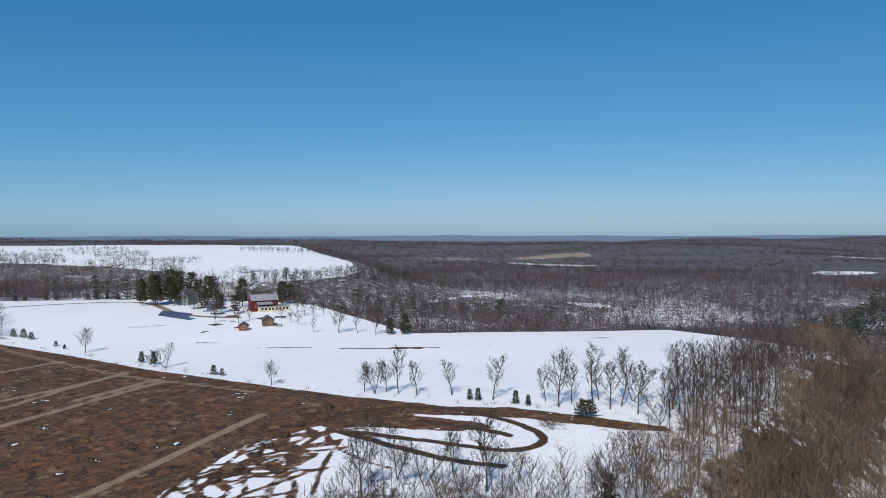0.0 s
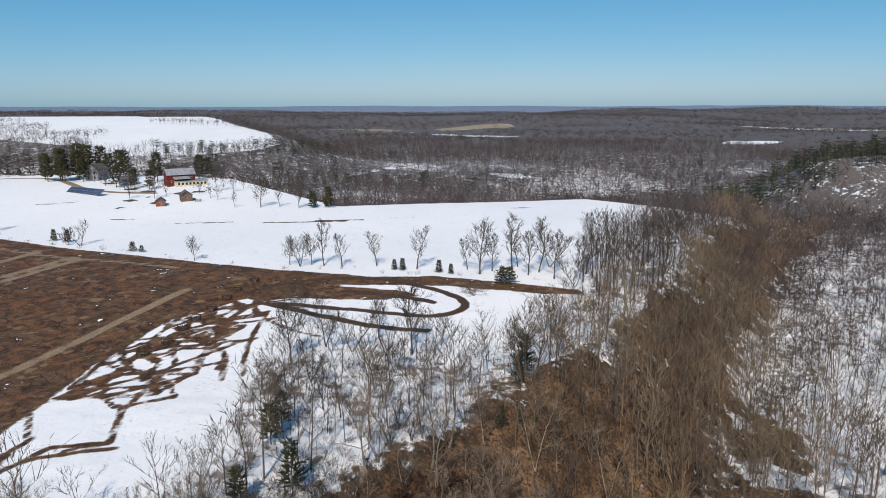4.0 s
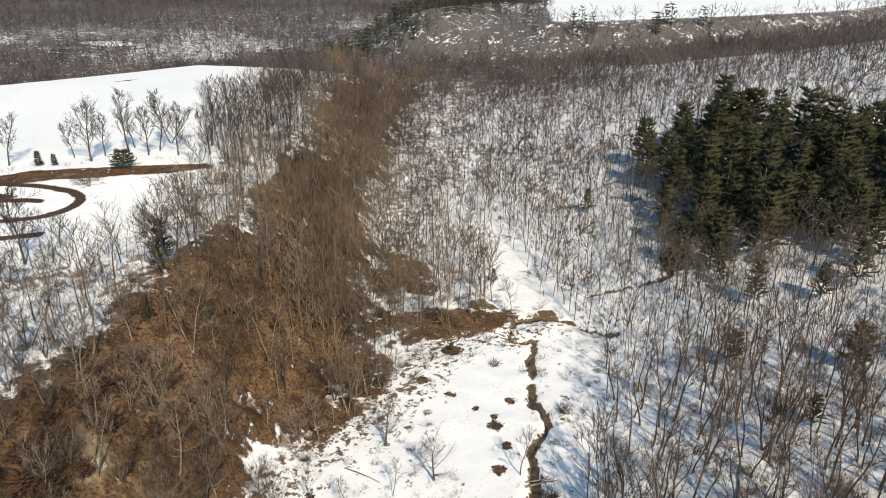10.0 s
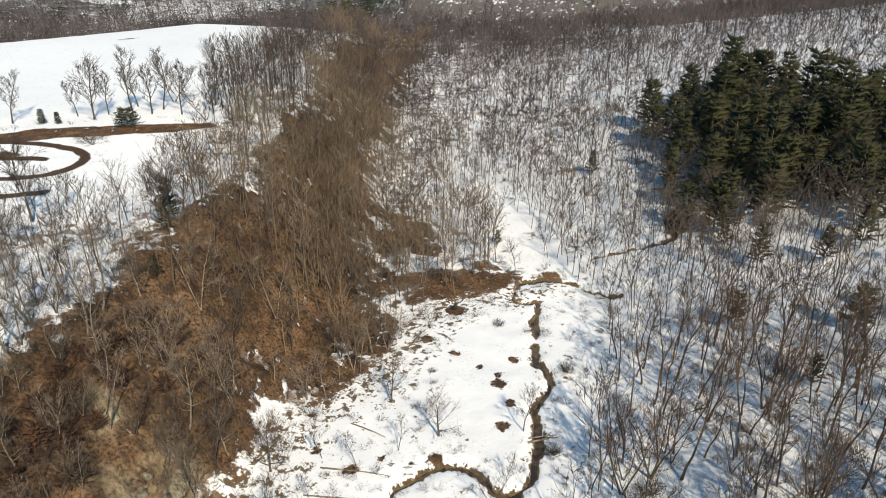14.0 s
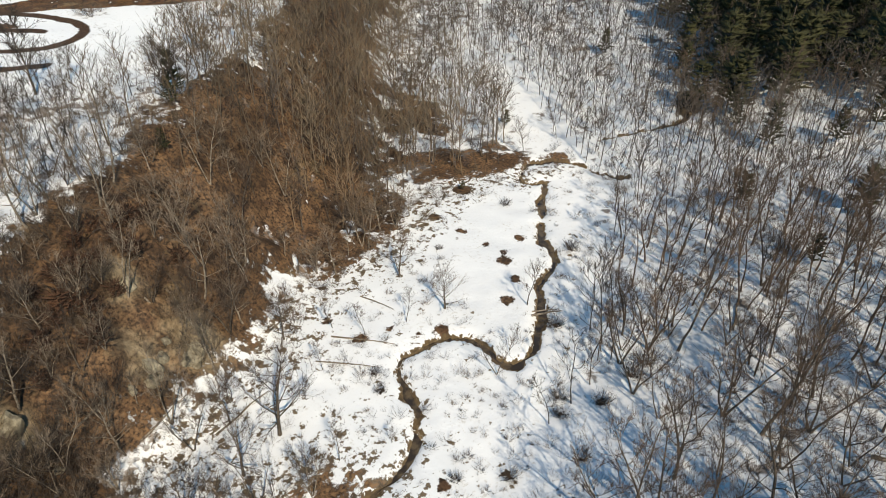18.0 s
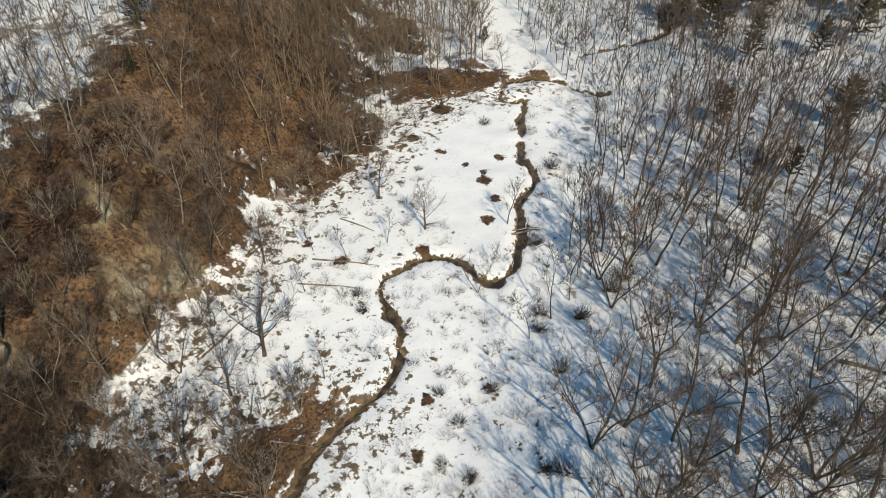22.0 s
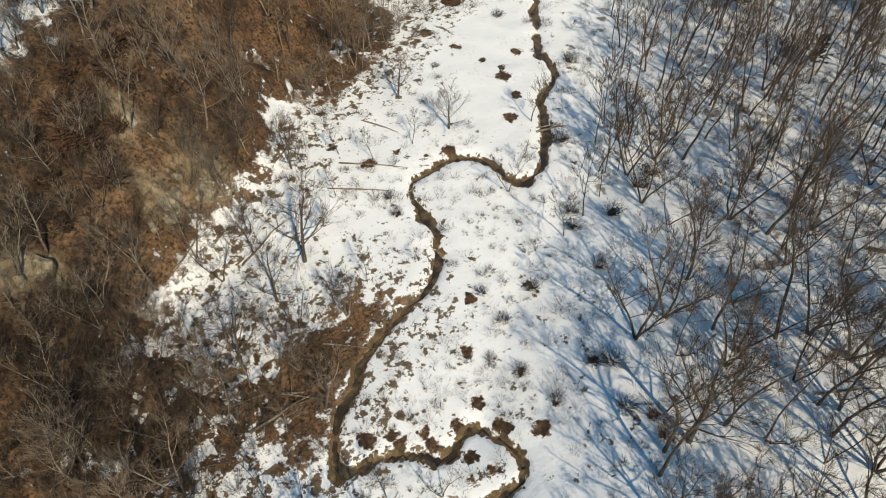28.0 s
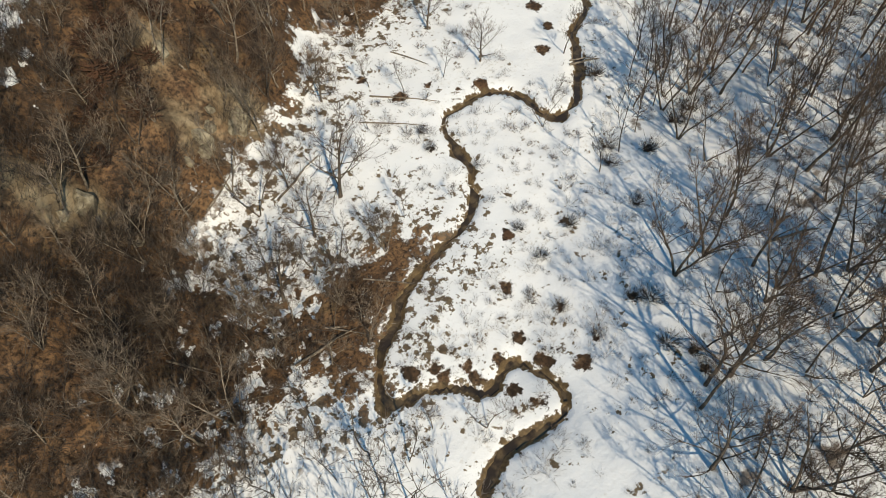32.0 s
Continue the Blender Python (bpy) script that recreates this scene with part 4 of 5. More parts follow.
# the rest of the woods
light = [far_tree(101 + i, 14.0, 0.13, 0.33, 12, 5, 2, 0.05) for i in range(7)]
middling = [fuzzy_tree(111 + i, 13, 0.14, 0.32, 10, 60, 0.08) for i in range(7)]
thin = [fuzzy_tree(121 + i, 13, 0.16, 0.36, 6, 22, 0.15) for i in range(7)]
clump = [fuzzy_tree(131 + i, 14, 0.35, 1.3, 6, 20, 0.46) for i in range(6)]
wood_mask = lambda x, y, edge: sm(-2, edge, cover(x, y))
hollow = lambda x, y: (inside(x, y, PLATEAU) > -6) * (y < 215)
close = lambda x, y: (np.hypot(x, y) < 128) & ((right_bank(x, y) > 0) | (spur(x, y) > -1))
lots = grid_spots(-60, 320, 20, 330, 3.95, 7, lambda x, y: wood_mask(x, y, 4) * ~close(x, y) * (np.hypot(x, y) < 250) * sector(x, y, -40, 80)
                  * (inside(x, y, MEADOW) < -1) * np.where(hollow(x, y), 0.8, 0.9))
dice = np.random.RandomState(41).rand(2, len(lots))
high = inside(lots[:, 0], lots[:, 1], PLATEAU)
on_top, edge_row = hollow(lots[:, 0], lots[:, 1]) & (lots[:, 1] < 172), (high > 3) & (lots[:, 1] >= 165)
on_spur = (spur(lots[:, 0], lots[:, 1]) > 3 - dice[0] ** 1.5 * 32) & (high < 12) & ~edge_row
airy = [far_tree(141 + i, 14.5, 0.15, 0.33, 12, 5, 2, 0.056) for i in range(7)]
scattered("woods", airy, lots[on_spur & (dice[1] < 0.72)], TWIG_MID, "tan-grey bare trees along the leafy spur", "woods", 4, 0.75, 1.25)
scattered("woods", airy, lots[on_spur & (dice[1] > 0.72)], TWIG_WOOD, "darker bare trees along the leafy spur", "woods", 34, 0.6, 1.1)
scattered("woods", airy, lots[edge_row & ~on_top], TWIG_DARK, "dark bare trees where woods meet the field", "woods", 35, 0.75, 1.2)
rest = ~on_spur & ~edge_row
more = grid_spots(20, 240, 90, 350, 4.4, 43, lambda x, y: (spur(x, y) > -2) * (np.hypot(x, y) > 115) * 0.42)
scattered("woods", airy, more, TWIG_SPUR, "brown bare trees crowding the leafy spur", "woods", 44, 0.6, 1.15)
scattered("woods", light, lots[on_top & rest], TWIG_WOOD, "low grey bare trees of the snowy hollow", "woods", 24, 0.5, 0.9)
scattered("woods", light, lots[~on_top & rest], TWIG_WOOD, "bare grey-brown woods on snowy slopes", "woods", 25, 0.6, 1.1)
count = len(lots)
lots = grid_spots(-300, 520, 100, 470, 5.0, 8, lambda x, y: wood_mask(x, y, 6) * (np.hypot(x, y) >= 250) * (np.hypot(x, y) < 470) * sector(x, y, -38, 72) * 0.9)
scattered("woods", middling, lots, TWIG_FAR, "bare winter woods beyond the fields", "woods", 5, 0.7, 1.15)

lots = grid_spots(-1100, 1500, 150, 1500, 8.5, 9, lambda x, y: wood_mask(x, y, 10) * (np.hypot(x, y) >= 450) * (np.hypot(x, y) < 1350) * sector(x, y, -36, 70) * (0.4 + 0.6 * sm(0.25, 0.55, vn(x, y, 60, 13))))
scattered("woods", thin, lots, TWIG_FAR, "distant bare winter woods", "woods", 6, 0.7, 1.2)
count = len(lots)
lots = grid_spots(-3000, 4500, 600, 4900, 30.0, 10, lambda x, y: wood_mask(x, y, 20) * (np.hypot(x, y) >= 1300) * (np.hypot(x, y) < 4700) * sector(x, y, -35, 68) * (0.35 + 0.65 * sm(0.3, 0.55, vn(x, y, 260, 14))))
scattered("woods", clump, lots, TWIG_FAR, "far wooded hills under haze", "woods", 7, 0.7, 1.1)
hedges = [[(-690, 1010), (-560, 1000)], [(-660, 1060), (-570, 1045)], [(-520, 925), (-380, 905)], [(-345, 885), (-290, 775)], [(-150, 790), (-110, 850)], [(-560, 1090), (-470, 1100)], [(-470, 960), (-440, 990)], [(-610, 965), (-530, 962)], [(-600, 985), (-540, 980)], [(-430, 955), (-345, 950)], [(-420, 965), (-350, 985)], [(-505, 1050), (-440, 1040)], [(-640, 1140), (-540, 1195)], [(-235, 800), (-140, 772)], [(-560, 1400), (-380, 1410)], [(-330, 1180), (-180, 1110)], [(-820, 1100), (-700, 1120)]]
hedge = grid_spots(-850, -100, 740, 1450, 7.0, 23, lambda x, y: sm(16, 5, smallest(x, y, hedges)) * 0.95)
scattered("hedge", middling, hedge, TWIG_FAR, "thin bare hedgerows across the far snowy hill", "hedgerow", 14, 0.5, 1.0)


# conifers
PINES = "white pines of the grove"
pine = [make_tree("pine_tree", conifer(141 + i, t, 0.3, 0.16, 0.25, 12, 5, 8, 1.85, -0.05, 0.5, 0.45), BARK, NEEDLE, "tall dark green pine with ragged layered branches", "tree", PINES) for i, t in enumerate((19, 17, 21))]
GROVE = [(203, 156), (172, 128), (154, 108), (147, 95), (148, 81), (150, 68), (156, 56), (200, 48), (240, 60), (240, 150)]
for x, y in grid_spots(128, 240, 44, 158, 6.4, 11, lambda x, y: 0.35 * (inside(x, y, GROVE) > 0) + 0.6 * sm(5, 24, inside(x, y, GROVE))):
    stand(shade.choice(pine), x, y, shade.uniform(0.75, 1.1), shade.uniform(0, 360))
for x, y, s in [(163, 143, 0.55), (149, 98, 0.8), (151, 88, 0.75), (146, 84, 0.5), (141, 72, 0.5), (118, 62, 0.45), (111, 127, 0.3), (108.3, 41, 0.45), (128, 44, 0.6), (136, 40, 0.7), (150, 62, 0.6), (82, 107, 0.16), (29, 128, 0.4), (-16.5, 107.6, 0.42), (-11.6, 92.9, 0.38), (-18.5, 89.2, 0.36), (-15.4, 113.7, 0.4), (31, 132, 0.4), (23, 115, 0.3)]:
    stand(shade.choice(pine), x, y, s, shade.uniform(0, 360))
for x, y, s in [(-176, 436, 0.75), (-171, 442, 0.8), (-165, 434, 0.65), (-181, 445, 0.85), (-186, 437, 0.7), (-191, 446, 0.75), (-122, 430, 0.8), (-127, 404, 0.5), (-138, 408, 0.55), (-118, 400, 0.5), (-150, 452, 0.8), (-155, 450, 0.7), (-168, 450, 0.95), (-174, 452, 1.0), (-162, 456, 0.9), (-180, 440, 0.9), (-145, 446, 0.8), (-100, 440, 0.7), (-96, 446, 0.6), (-60, 452, 0.6)]:
    stand(pine[1], x, y, s * 1.25, shade.uniform(0, 360))
cedar = [make_tree("cedar_tree", conifer(151 + i, 6.0, 0.12, 0.04, w, 13, 7, 6, 0.75, 0.0, 0.6, 0.15), BARK, NEEDLE, "small dense dark green cedar on the field edge", "tree", "cedars on the field edges") for i, w in enumerate((0.24, 0.4))]
cedar.append(make_tree("cedar_tree", conifer(158, 4.6, 0.14, 0.03, 0.62, 12, 9, 5, 0.8, 0.0, 0.32, 0.12), BARK, NEEDLE, "broad round dark green cedar beside trodden ground", "tree", "cedars on the field edges"))
for x, y, k, s in [(-25.8, 341.5, 0, 1.35), (-18.4, 342.5, 0, 1.25), (39.5, 195, 2, 1.05), (-3 + 11, 214, 0, 0.42), (10.5, 213.2, 0, 0.48), (21.5, 209.5, 0, 0.5), (25, 207.5, 0, 0.4), (-82, 252, 1, 0.6), (-78.5, 250.5, 1, 0.7),
                   (-118, 276, 0, 0.55), (-112, 273, 0, 0.6), (-170, 310, 1, 0.7), (-163, 304, 1, 0.55), (-282, 466, 1, 1.2), (-276, 467, 1, 1.1), (-266, 474, 1, 1.2), (-258, 472, 1, 1.0), (-240, 478, 1, 1.2), (-235, 480, 1, 1.1), (-229, 482, 1, 1.2), (-222, 482, 1, 1.1), (-196, 330, 1, 1.2), (-190, 326, 1, 1.0), (-202, 332, 1, 1.1)]:
    stand(cedar[k], x, y, s, shade.uniform(0, 360))
pine_far = [joined(*conifer(161 + i, 15, 0.3, 0.08, 0.22, 6, 4, 1, 2.9, 0.05, 0.8, 0.3)) for i in range(3)]
lots = np.concatenate([
    grid_spots(240, 520, 380, 620, 9.5, 12, lambda x, y: sm(46, 30, line_gap(x, y, [(272, 500), (350, 480), (455, 520), (540, 600)])) * 0.9),
    grid_spots(330, 520, 260, 420, 9.0, 13, lambda x, y: sm(15, 5, line_gap(x, y, [(385, 365), (420, 340), (470, 322)])) * 0.5),
    grid_spots(-240, 60, 440, 640, 14.0, 15, lambda x, y: sm(40, 10, line_gap(x, y, [(-230, 500), (-160, 505), (-60, 590), (60, 620)])) * 0.55 * (cover(x, y) > 0)),
    grid_spots(-260, 420, 400, 760, 27.0, 16, lambda x, y: 0.2 * (cover(x, y) > 4) * sm(0.35, 0.6, vn(x, y, 90, 22))),
    grid_spots(-300, 60, 720, 960, 11.0, 17, lambda x, y: sm(30, 8, line_gap(x, y, [(-190, 745), (-118, 790), (-82, 826), (-30, 900), (40, 930)])) * 0.5),
    grid_spots(-620, -250, 760, 960, 15.0, 18, lambda x, y: sm(40, 10, line_gap(x, y, [(-600, 930), (-460, 850), (-300, 770)])) * 0.35 * (cover(x, y) > 0)),
    np.array([(147, 672), (152, 668)], float)])
scattered("conifers", pine_far, lots, NEEDLE_FAR, "dark green conifers on the far ridge and round the farm", "conifers", 9, 0.6, 1.15)

# brush
stream_gap = lambda x, y: np.minimum(line_gap(x, y, CREEK), line_gap(x, y, CREEK_LOOP))
bushes = [shrub(171 + i, 1.6, 2.2, 16, 6, 0.015) for i in range(5)]
lots = grid_spots(-30, 125, 8, 120, 1.9, 17, lambda x, y: (inside(x, y, BRUSHY) > 0) * (inside(x, y, OPEN_SNOW) < 0) * (0.16 + 0.6 * sm(0.48, 0.72, vn(x, y, 9, 15)) + 0.3 * sm(-12, -1, inside(x, y, LITTER))) * (stream_gap(x, y) > 1.2))
scattered("brush", bushes, lots, TWIG, "thin grey-brown shrubs poking through snow", "shrubs", 10, 0.35, 1.1)
tufts = [shrub(176 + i, 0.75, 1.5, 40, 1, 0.022) for i in range(4)]
lots = grid_spots(-10, 125, 8, 116, 2.7, 21, lambda x, y: (inside(x, y, BRUSHY) > -6) * (inside(x, y, OPEN_SNOW) < 0) * (0.15 + 0.55 * sm(0.5, 0.7, vn(x, y, 7, 19)) + 0.25 * sm(-9, -1, inside(x, y, LITTER))) * (stream_gap(x, y) > 1.2))
scattered("brush", tufts, lots, TWIG, "grey tussocks of dead grass in snow", "grass", 15, 0.5, 1.3)
scrub = [shrub(181 + i, 3.4, 3.8, 16, 6, 0.034) for i in range(5)]
lots = grid_spots(-60, 170, 30, 270, 2.3, 18, lambda x, y: ((spur(x, y) > -6) * (0.08 + 0.34 * sm(120, 70, y + 0.3 * x)) * np.where((x > -4) & (y < 72), 0.22, 1.0) + (hollow(x, y) & (cover(x, y) > 0)) * 0.24) * (np.hypot(x, y) < 240) * (inside(x, y, BANK) < 0.5))
scattered("brush", scrub, lots, BRUSH, "tangled dark brown brush on the slope", "shrubs", 11, 0.45, 1.15)
thicket = [shrub(186 + i, 4.6, 6.0, 24, 8, 0.026) for i in range(4)]
lots = grid_spots(-50, 16, 34, 100, 3.4, 27, lambda x, y: (spur(x, y) > 0) * np.where((x > -3) & (y < 64), 0.15, 1.0) * (0.3 + 0.6 * sm(0.42, 0.62, vn(x, y, 14, 21)) + 0.45 * sm(2, -10, x) * sm(56, 66, y)))
lots = np.concatenate([lots, grid_spots(-34, 6, 44, 96, 2.9, 28, lambda x, y: (spur(x, y) > 1.5) * sm(3, -4, x + 0.25 * (y - 70)) * np.where(y < 62, 0.15, 0.8))])
scattered("brush", thicket, lots, TWIG_DARK, "dense dark thicket over brown leaves", "shrubs", 16, 0.65, 1.35)
lots = grid_spots(30, 330, -12, 330, 5.0, 19, lambda x, y: wood_mask(x, y, 3) * (side(x, y, VALLEY) > -60) * (inside(x, y, PLATEAU) < 0) * (np.hypot(x, y) < 300) * sector(x, y, 0, 86) * (0.15 + 0.5 * sm(0.45, 0.7, vn(x, y, 22, 18))))
scattered("brush", scrub, lots, TWIG_FAR, "grey undergrowth in the snowy wood", "shrubs", 12, 0.3, 0.8)
lots = np.concatenate([grid_spots(-215, 62, 184, 335, 3.5, 20, lambda x, y: sm(4, 1, line_gap(x, y, [(-205, 322), (-100, 260), (-48, 231), (-25, 219), (2, 213), (34, 204), (60, 190)])) * 0.4)])
scattered("brush", bushes, lots, TWIG, "low weeds along the field edge", "shrubs", 13, 0.4, 1.0)

low_bush = tagged(new("low_bush"), "low dark bare bush poking through the snow", "bush", "low bushes by the stream")
for key, seed, half in (("stem_clump", 191, 0.024), ("twig_spray", 192, 0.012)):
    v, f = shrub(seed, 1.1, 2.0, 46 if half > 0.02 else 70, 3, half)
    me = quick_mesh(key, v, f)
    me.materials.append(TWIG_DARK)
    new(key, me).parent = low_bush
for x, y, r in BUSHES:
    stand(low_bush, x, y, r, shade.uniform(0, 360))
leafy = [make_tree("leafy_shrub", conifer(195 + i, t, 0.08, 0.06, w, 9, 8, 10, 0.42, -0.35, 0.35, 0.65), BARK, DEAD_LEAF, "dark russet shrub still holding its dead leaves", "shrub", "leafy shrubs on the slope") for i, (t, w) in enumerate([(3.6, 0.5), (2.6, 0.7)])]
for i, (x, y) in enumerate([(4.0, 95.7), (5.3, 93.5), (9.3, 97.0), (12.2, 99), (14.8, 99.5), (-0.7, 87.5), (-2.5, 85.9), (2.2, 87.4), (-0.2, 90.8), (17.0, 94.8), (2.5, 92), (7, 98.5), (-4.6, 83.6), (1.5, 83), (-3.5, 89), (6.5, 90.3), (-6, 80), (11, 95.5)]):
    stand(leafy[i % 2], x, y, shade.uniform(0.75, 1.25), shade.uniform(0, 360))

# ---------------------------------------------------------------- stream
def water_material():
    k = Mat("dark_stream_water", 0.08)
    k.b.inputs["Specular IOR Level"].default_value = 0.5
    k.bump(k.noise(0.5, 3), 0.25, 0.05)
    return k.done(k.mix(k.ramp(k.noise(2.2, 4), 0.4, 0.65), (0.04, 0.028, 0.017), (0.14, 0.096, 0.05)))


WATER = water_material()
for line, level, half in ((CREEK, -0.84, 1.3), (CREEK_LOOP, -0.84, 1.3), (BROOK, -0.84, 1.3), (POOL, -0.80, 3.2)):
    pts = np.array(line)
    d = np.gradient(pts, axis=0)
    d /= np.linalg.norm(d, axis=1)[:, None] + 1e-9
    across = np.stack([d[:, 1], -d[:, 0]], 1) * half
    zz = ground(pts[:, 0], pts[:, 1]) + level
    rows = [np.column_stack([pts + across * s, zz]) for s in (-1, 0, 1)]
    n = len(pts)
    i = np.arange(n - 1)
    f = np.concatenate([np.stack([i + n * c, i + 1 + n * c, i + 1 + n * (c + 1), i + n * (c + 1)], 1) for c in (0, 1)])
    me = quick_mesh("water", np.concatenate(rows), f, True)
    me.materials.append(WATER)
    tagged(new("water", me), "narrow dark winding stream between undercut muddy banks", "stream", kind="structure")

# ---------------------------------------------------------------- farm
RED = two_tone("weathered_red_boards", (0.10, 0.012, 0.012), (0.17, 0.025, 0.022), 1.2, 0.75, relief=0.01, local=True)
TIN = two_tone("grey_tin_roof", (0.28, 0.28, 0.29), (0.46, 0.46, 0.47), 1.5, 0.45, 0.3, local=True)
CREAM = two_tone("cream_painted_boards", (0.55, 0.48, 0.34), (0.7, 0.63, 0.48), 1.0, 0.7, local=True)
BOARD = two_tone("weathered_brown_boards", (0.09, 0.062, 0.042), (0.19, 0.13, 0.09), 0.8, 0.85, local=True)
BRICKRED = two_tone("rust_red_boards", (0.15, 0.06, 0.04), (0.25, 0.10, 0.07), 0.8, 0.85, local=True)
SLATE = two_tone("dark_shingles", (0.06, 0.058, 0.06), (0.14, 0.135, 0.14), 0.6, 0.8, local=True)
GLASS = two_tone("dark_window_glass", (0.012, 0.015, 0.02), (0.03, 0.035, 0.045), 1.0, 0.08, local=True)
PANEL = two_tone("blue_black_solar_cells", (0.04, 0.055, 0.10), (0.07, 0.09, 0.15), 0.9, 0.15, local=True)
STEEL = two_tone("galvanised_steel", (0.3, 0.31, 0.32), (0.45, 0.46, 0.47), 0.5, 0.4, 0.8, local=True)
STONE = two_tone("pale_weathered_stone", (0.13, 0.105, 0.07), (0.36, 0.31, 0.22), 0.9, 0.85, relief=0.08)
HOUSE = two_tone("grey_clapboard", (0.20, 0.21, 0.23), (0.32, 0.33, 0.35), 1.0, 0.8, local=True)
RUST = two_tone("rusted_feeder_steel", (0.03, 0.022, 0.018), (0.09, 0.05, 0.03), 0.4, 0.7, 0.4)


def part(name, bm, material, parent, label=""):
    me = bpy.data.meshes.new(name)
    bm.to_mesh(me)
    bm.free()
    me.materials.append(material)
    ob = new(name, me)
    ob.parent = parent
    return tagged(ob, label) if label else ob


def block(x0, x1, y0, y1, z0, z1, bm=None):
    bm = bm or bmesh.new()
    bmesh.ops.create_cube(bm, size=1, matrix=Matrix.Translation(((x0 + x1) / 2, (y0 + y1) / 2, (z0 + z1) / 2)) @ Matrix.Diagonal((x1 - x0, y1 - y0, z1 - z0, 1)))
    return bm


def prism(corners, y0, y1, bm=None):
    """A shape in the x-z plane, drawn out along y."""
    bm = bm or bmesh.new()
    a = [bm.verts.new((x, y0, z)) for x, z in corners]
    b = [bm.verts.new((x, y1, z)) for x, z in corners]
    bm.faces.new(a[::-1]), bm.faces.new(b)
    for i in range(len(a)):
        j = (i + 1) % len(a)
        bm.faces.new((a[i], a[j], b[j], b[i]))
    bmesh.ops.recalc_face_normals(bm, faces=bm.faces)
    return bm


def gabled(name, label, category, wide, long, eave, ridge, wall, roof, windows=(), door=None, group=""):
    """A gabled building, its ridge along y; windows: (side, along, height, w, h), side 0 to 3 for -x, +x, -y, +y."""
    root = tagged(new(name), label, category, group)
    w, l = wide / 2, long / 2
    part("wall", prism([(-w, -1.2), (w, -1.2), (w, eave), (0, ridge), (-w, eave)], -l, l), wall, root)
    slope = (ridge - eave) / w
    for s in (-1, 1):
        part("roof", prism([(0, ridge + 0.03), (s * (w + 0.5), eave - 0.5 * slope + 0.03), (s * (w + 0.5), eave - 0.5 * slope + 0.22), (0, ridge + 0.24)], -l - 0.5, l + 0.5), roof, root)
    for sd, at, z, ww, hh in windows:
        o = (w + 0.02) if sd < 2 else (l + 0.02)
        box = (lambda a, b, d: block(-o - d if sd == 0 else o - 0.03, -o + 0.03 if sd == 0 else o + d, at - a, at + a, z - b, z + b)) if sd < 2 else \
              (lambda a, b, d: block(at - a, at + a, -o - d if sd == 2 else o - 0.03, -o + 0.03 if sd == 2 else o + d, z - b, z + b))
        frame_ob = part("window", box(ww / 2 + 0.1, hh / 2 + 0.1, 0.03), CREAM, root)
        part("pane", box(ww / 2, hh / 2, 0.07), GLASS, frame_ob)
    if door:
        sd, at, ww, hh, m = door
        o = w + 0.02
        part("door", block(-o - 0.06 if sd == 0 else o, -o if sd == 0 else o + 0.06, at - ww / 2, at + ww / 2, 0, hh), m, root)
    return root


def put_down(root, x, y, turn):
    root.matrix_basis = pose(x, y, height(x, y), 0, 0, turn)
    return root


# the red barn, its ridge running across the view, with porch roof and cream annexe on the sunny side
barn = gabled("barn", "tall red wooden barn with grey tin roof on snowy farmyard", "barn", 9.5, 17, 7.0, 10.2, RED, TIN,
              [(2, 1.5, 5.5, 1.2, 1.4), (2, -1.5, 1.6, 1.1, 2.0), (0, 5.5, 3.0, 1.4, 1.2), (0, -6, 4.8, 1.2, 1.2)], (0, 3.2, 3.2, 3.4, BOARD))
part("porch_roof", prism([(-8.2, 4.3), (-4.7, 5.6), (-4.7, 5.8), (-8.2, 4.5)], -4.5, 5.2), TIN, barn, "tin porch roof")
annexe = part("annexe", block(-9.2, -4.76, -15, 4.5, -1.2, 2.9), CREAM, barn, "low cream annexe")
part("annexe_roof", block(-9.6, -4.77, -15.4, 4.9, 2.9, 3.15), TIN, barn)
for k in range(8):
    part("window", block(-9.28, -9.1, -14 + k * 2.3, -12.7 + k * 2.3, 0.8, 2.2), GLASS, annexe)
part("wing", block(-7.5, -1, -13.5, -8.6, -1.2, 3.2), CREAM, barn, "low cream wing")
part("wing_roof", block(-7.9, -0.8, -13.9, -8.55, 3.2, 3.4), TIN, barn)
put_down(barn, -106, 416.5, 118).scale = (0.9, 0.9, 0.9)
shed = put_down(gabled("shed", "small rust-red shed with dark roof in the snow", "shed", 4.2, 4.8, 2.4, 3.9, BRICKRED, SLATE, [(2, 0, 1.5, 0.8, 0.8)], (0, 0, 1.2, 1.9, BOARD)), -99.4, 352, 12)
shed = put_down(gabled("shed", "weathered brown wooden shed with grey roof", "shed", 5.5, 6.5, 3.1, 5.0, BOARD, SLATE, [(2, 1, 1.7, 0.9, 0.9), (1, 1, 1.7, 0.9, 0.9)], (0, 0, 1.8, 2.2, BRICKRED)), -90.5, 365, 20)
house = put_down(gabled("house", "grey clapboard farmhouse half hidden by conifers", "house", 8, 11, 6.2, 9.4, HOUSE, SLATE,
                        [(2, -2, 1.8, 1, 1.5), (2, 2, 1.8, 1, 1.5), (2, -2, 4.8, 1, 1.4), (2, 2, 4.8, 1, 1.4), (0, -3, 1.8, 1, 1.5), (0, 3, 1.8, 1, 1.5), (0, -3, 4.8, 1, 1.4), (0, 3, 4.8, 1, 1.4)]), -160, 443, -15)
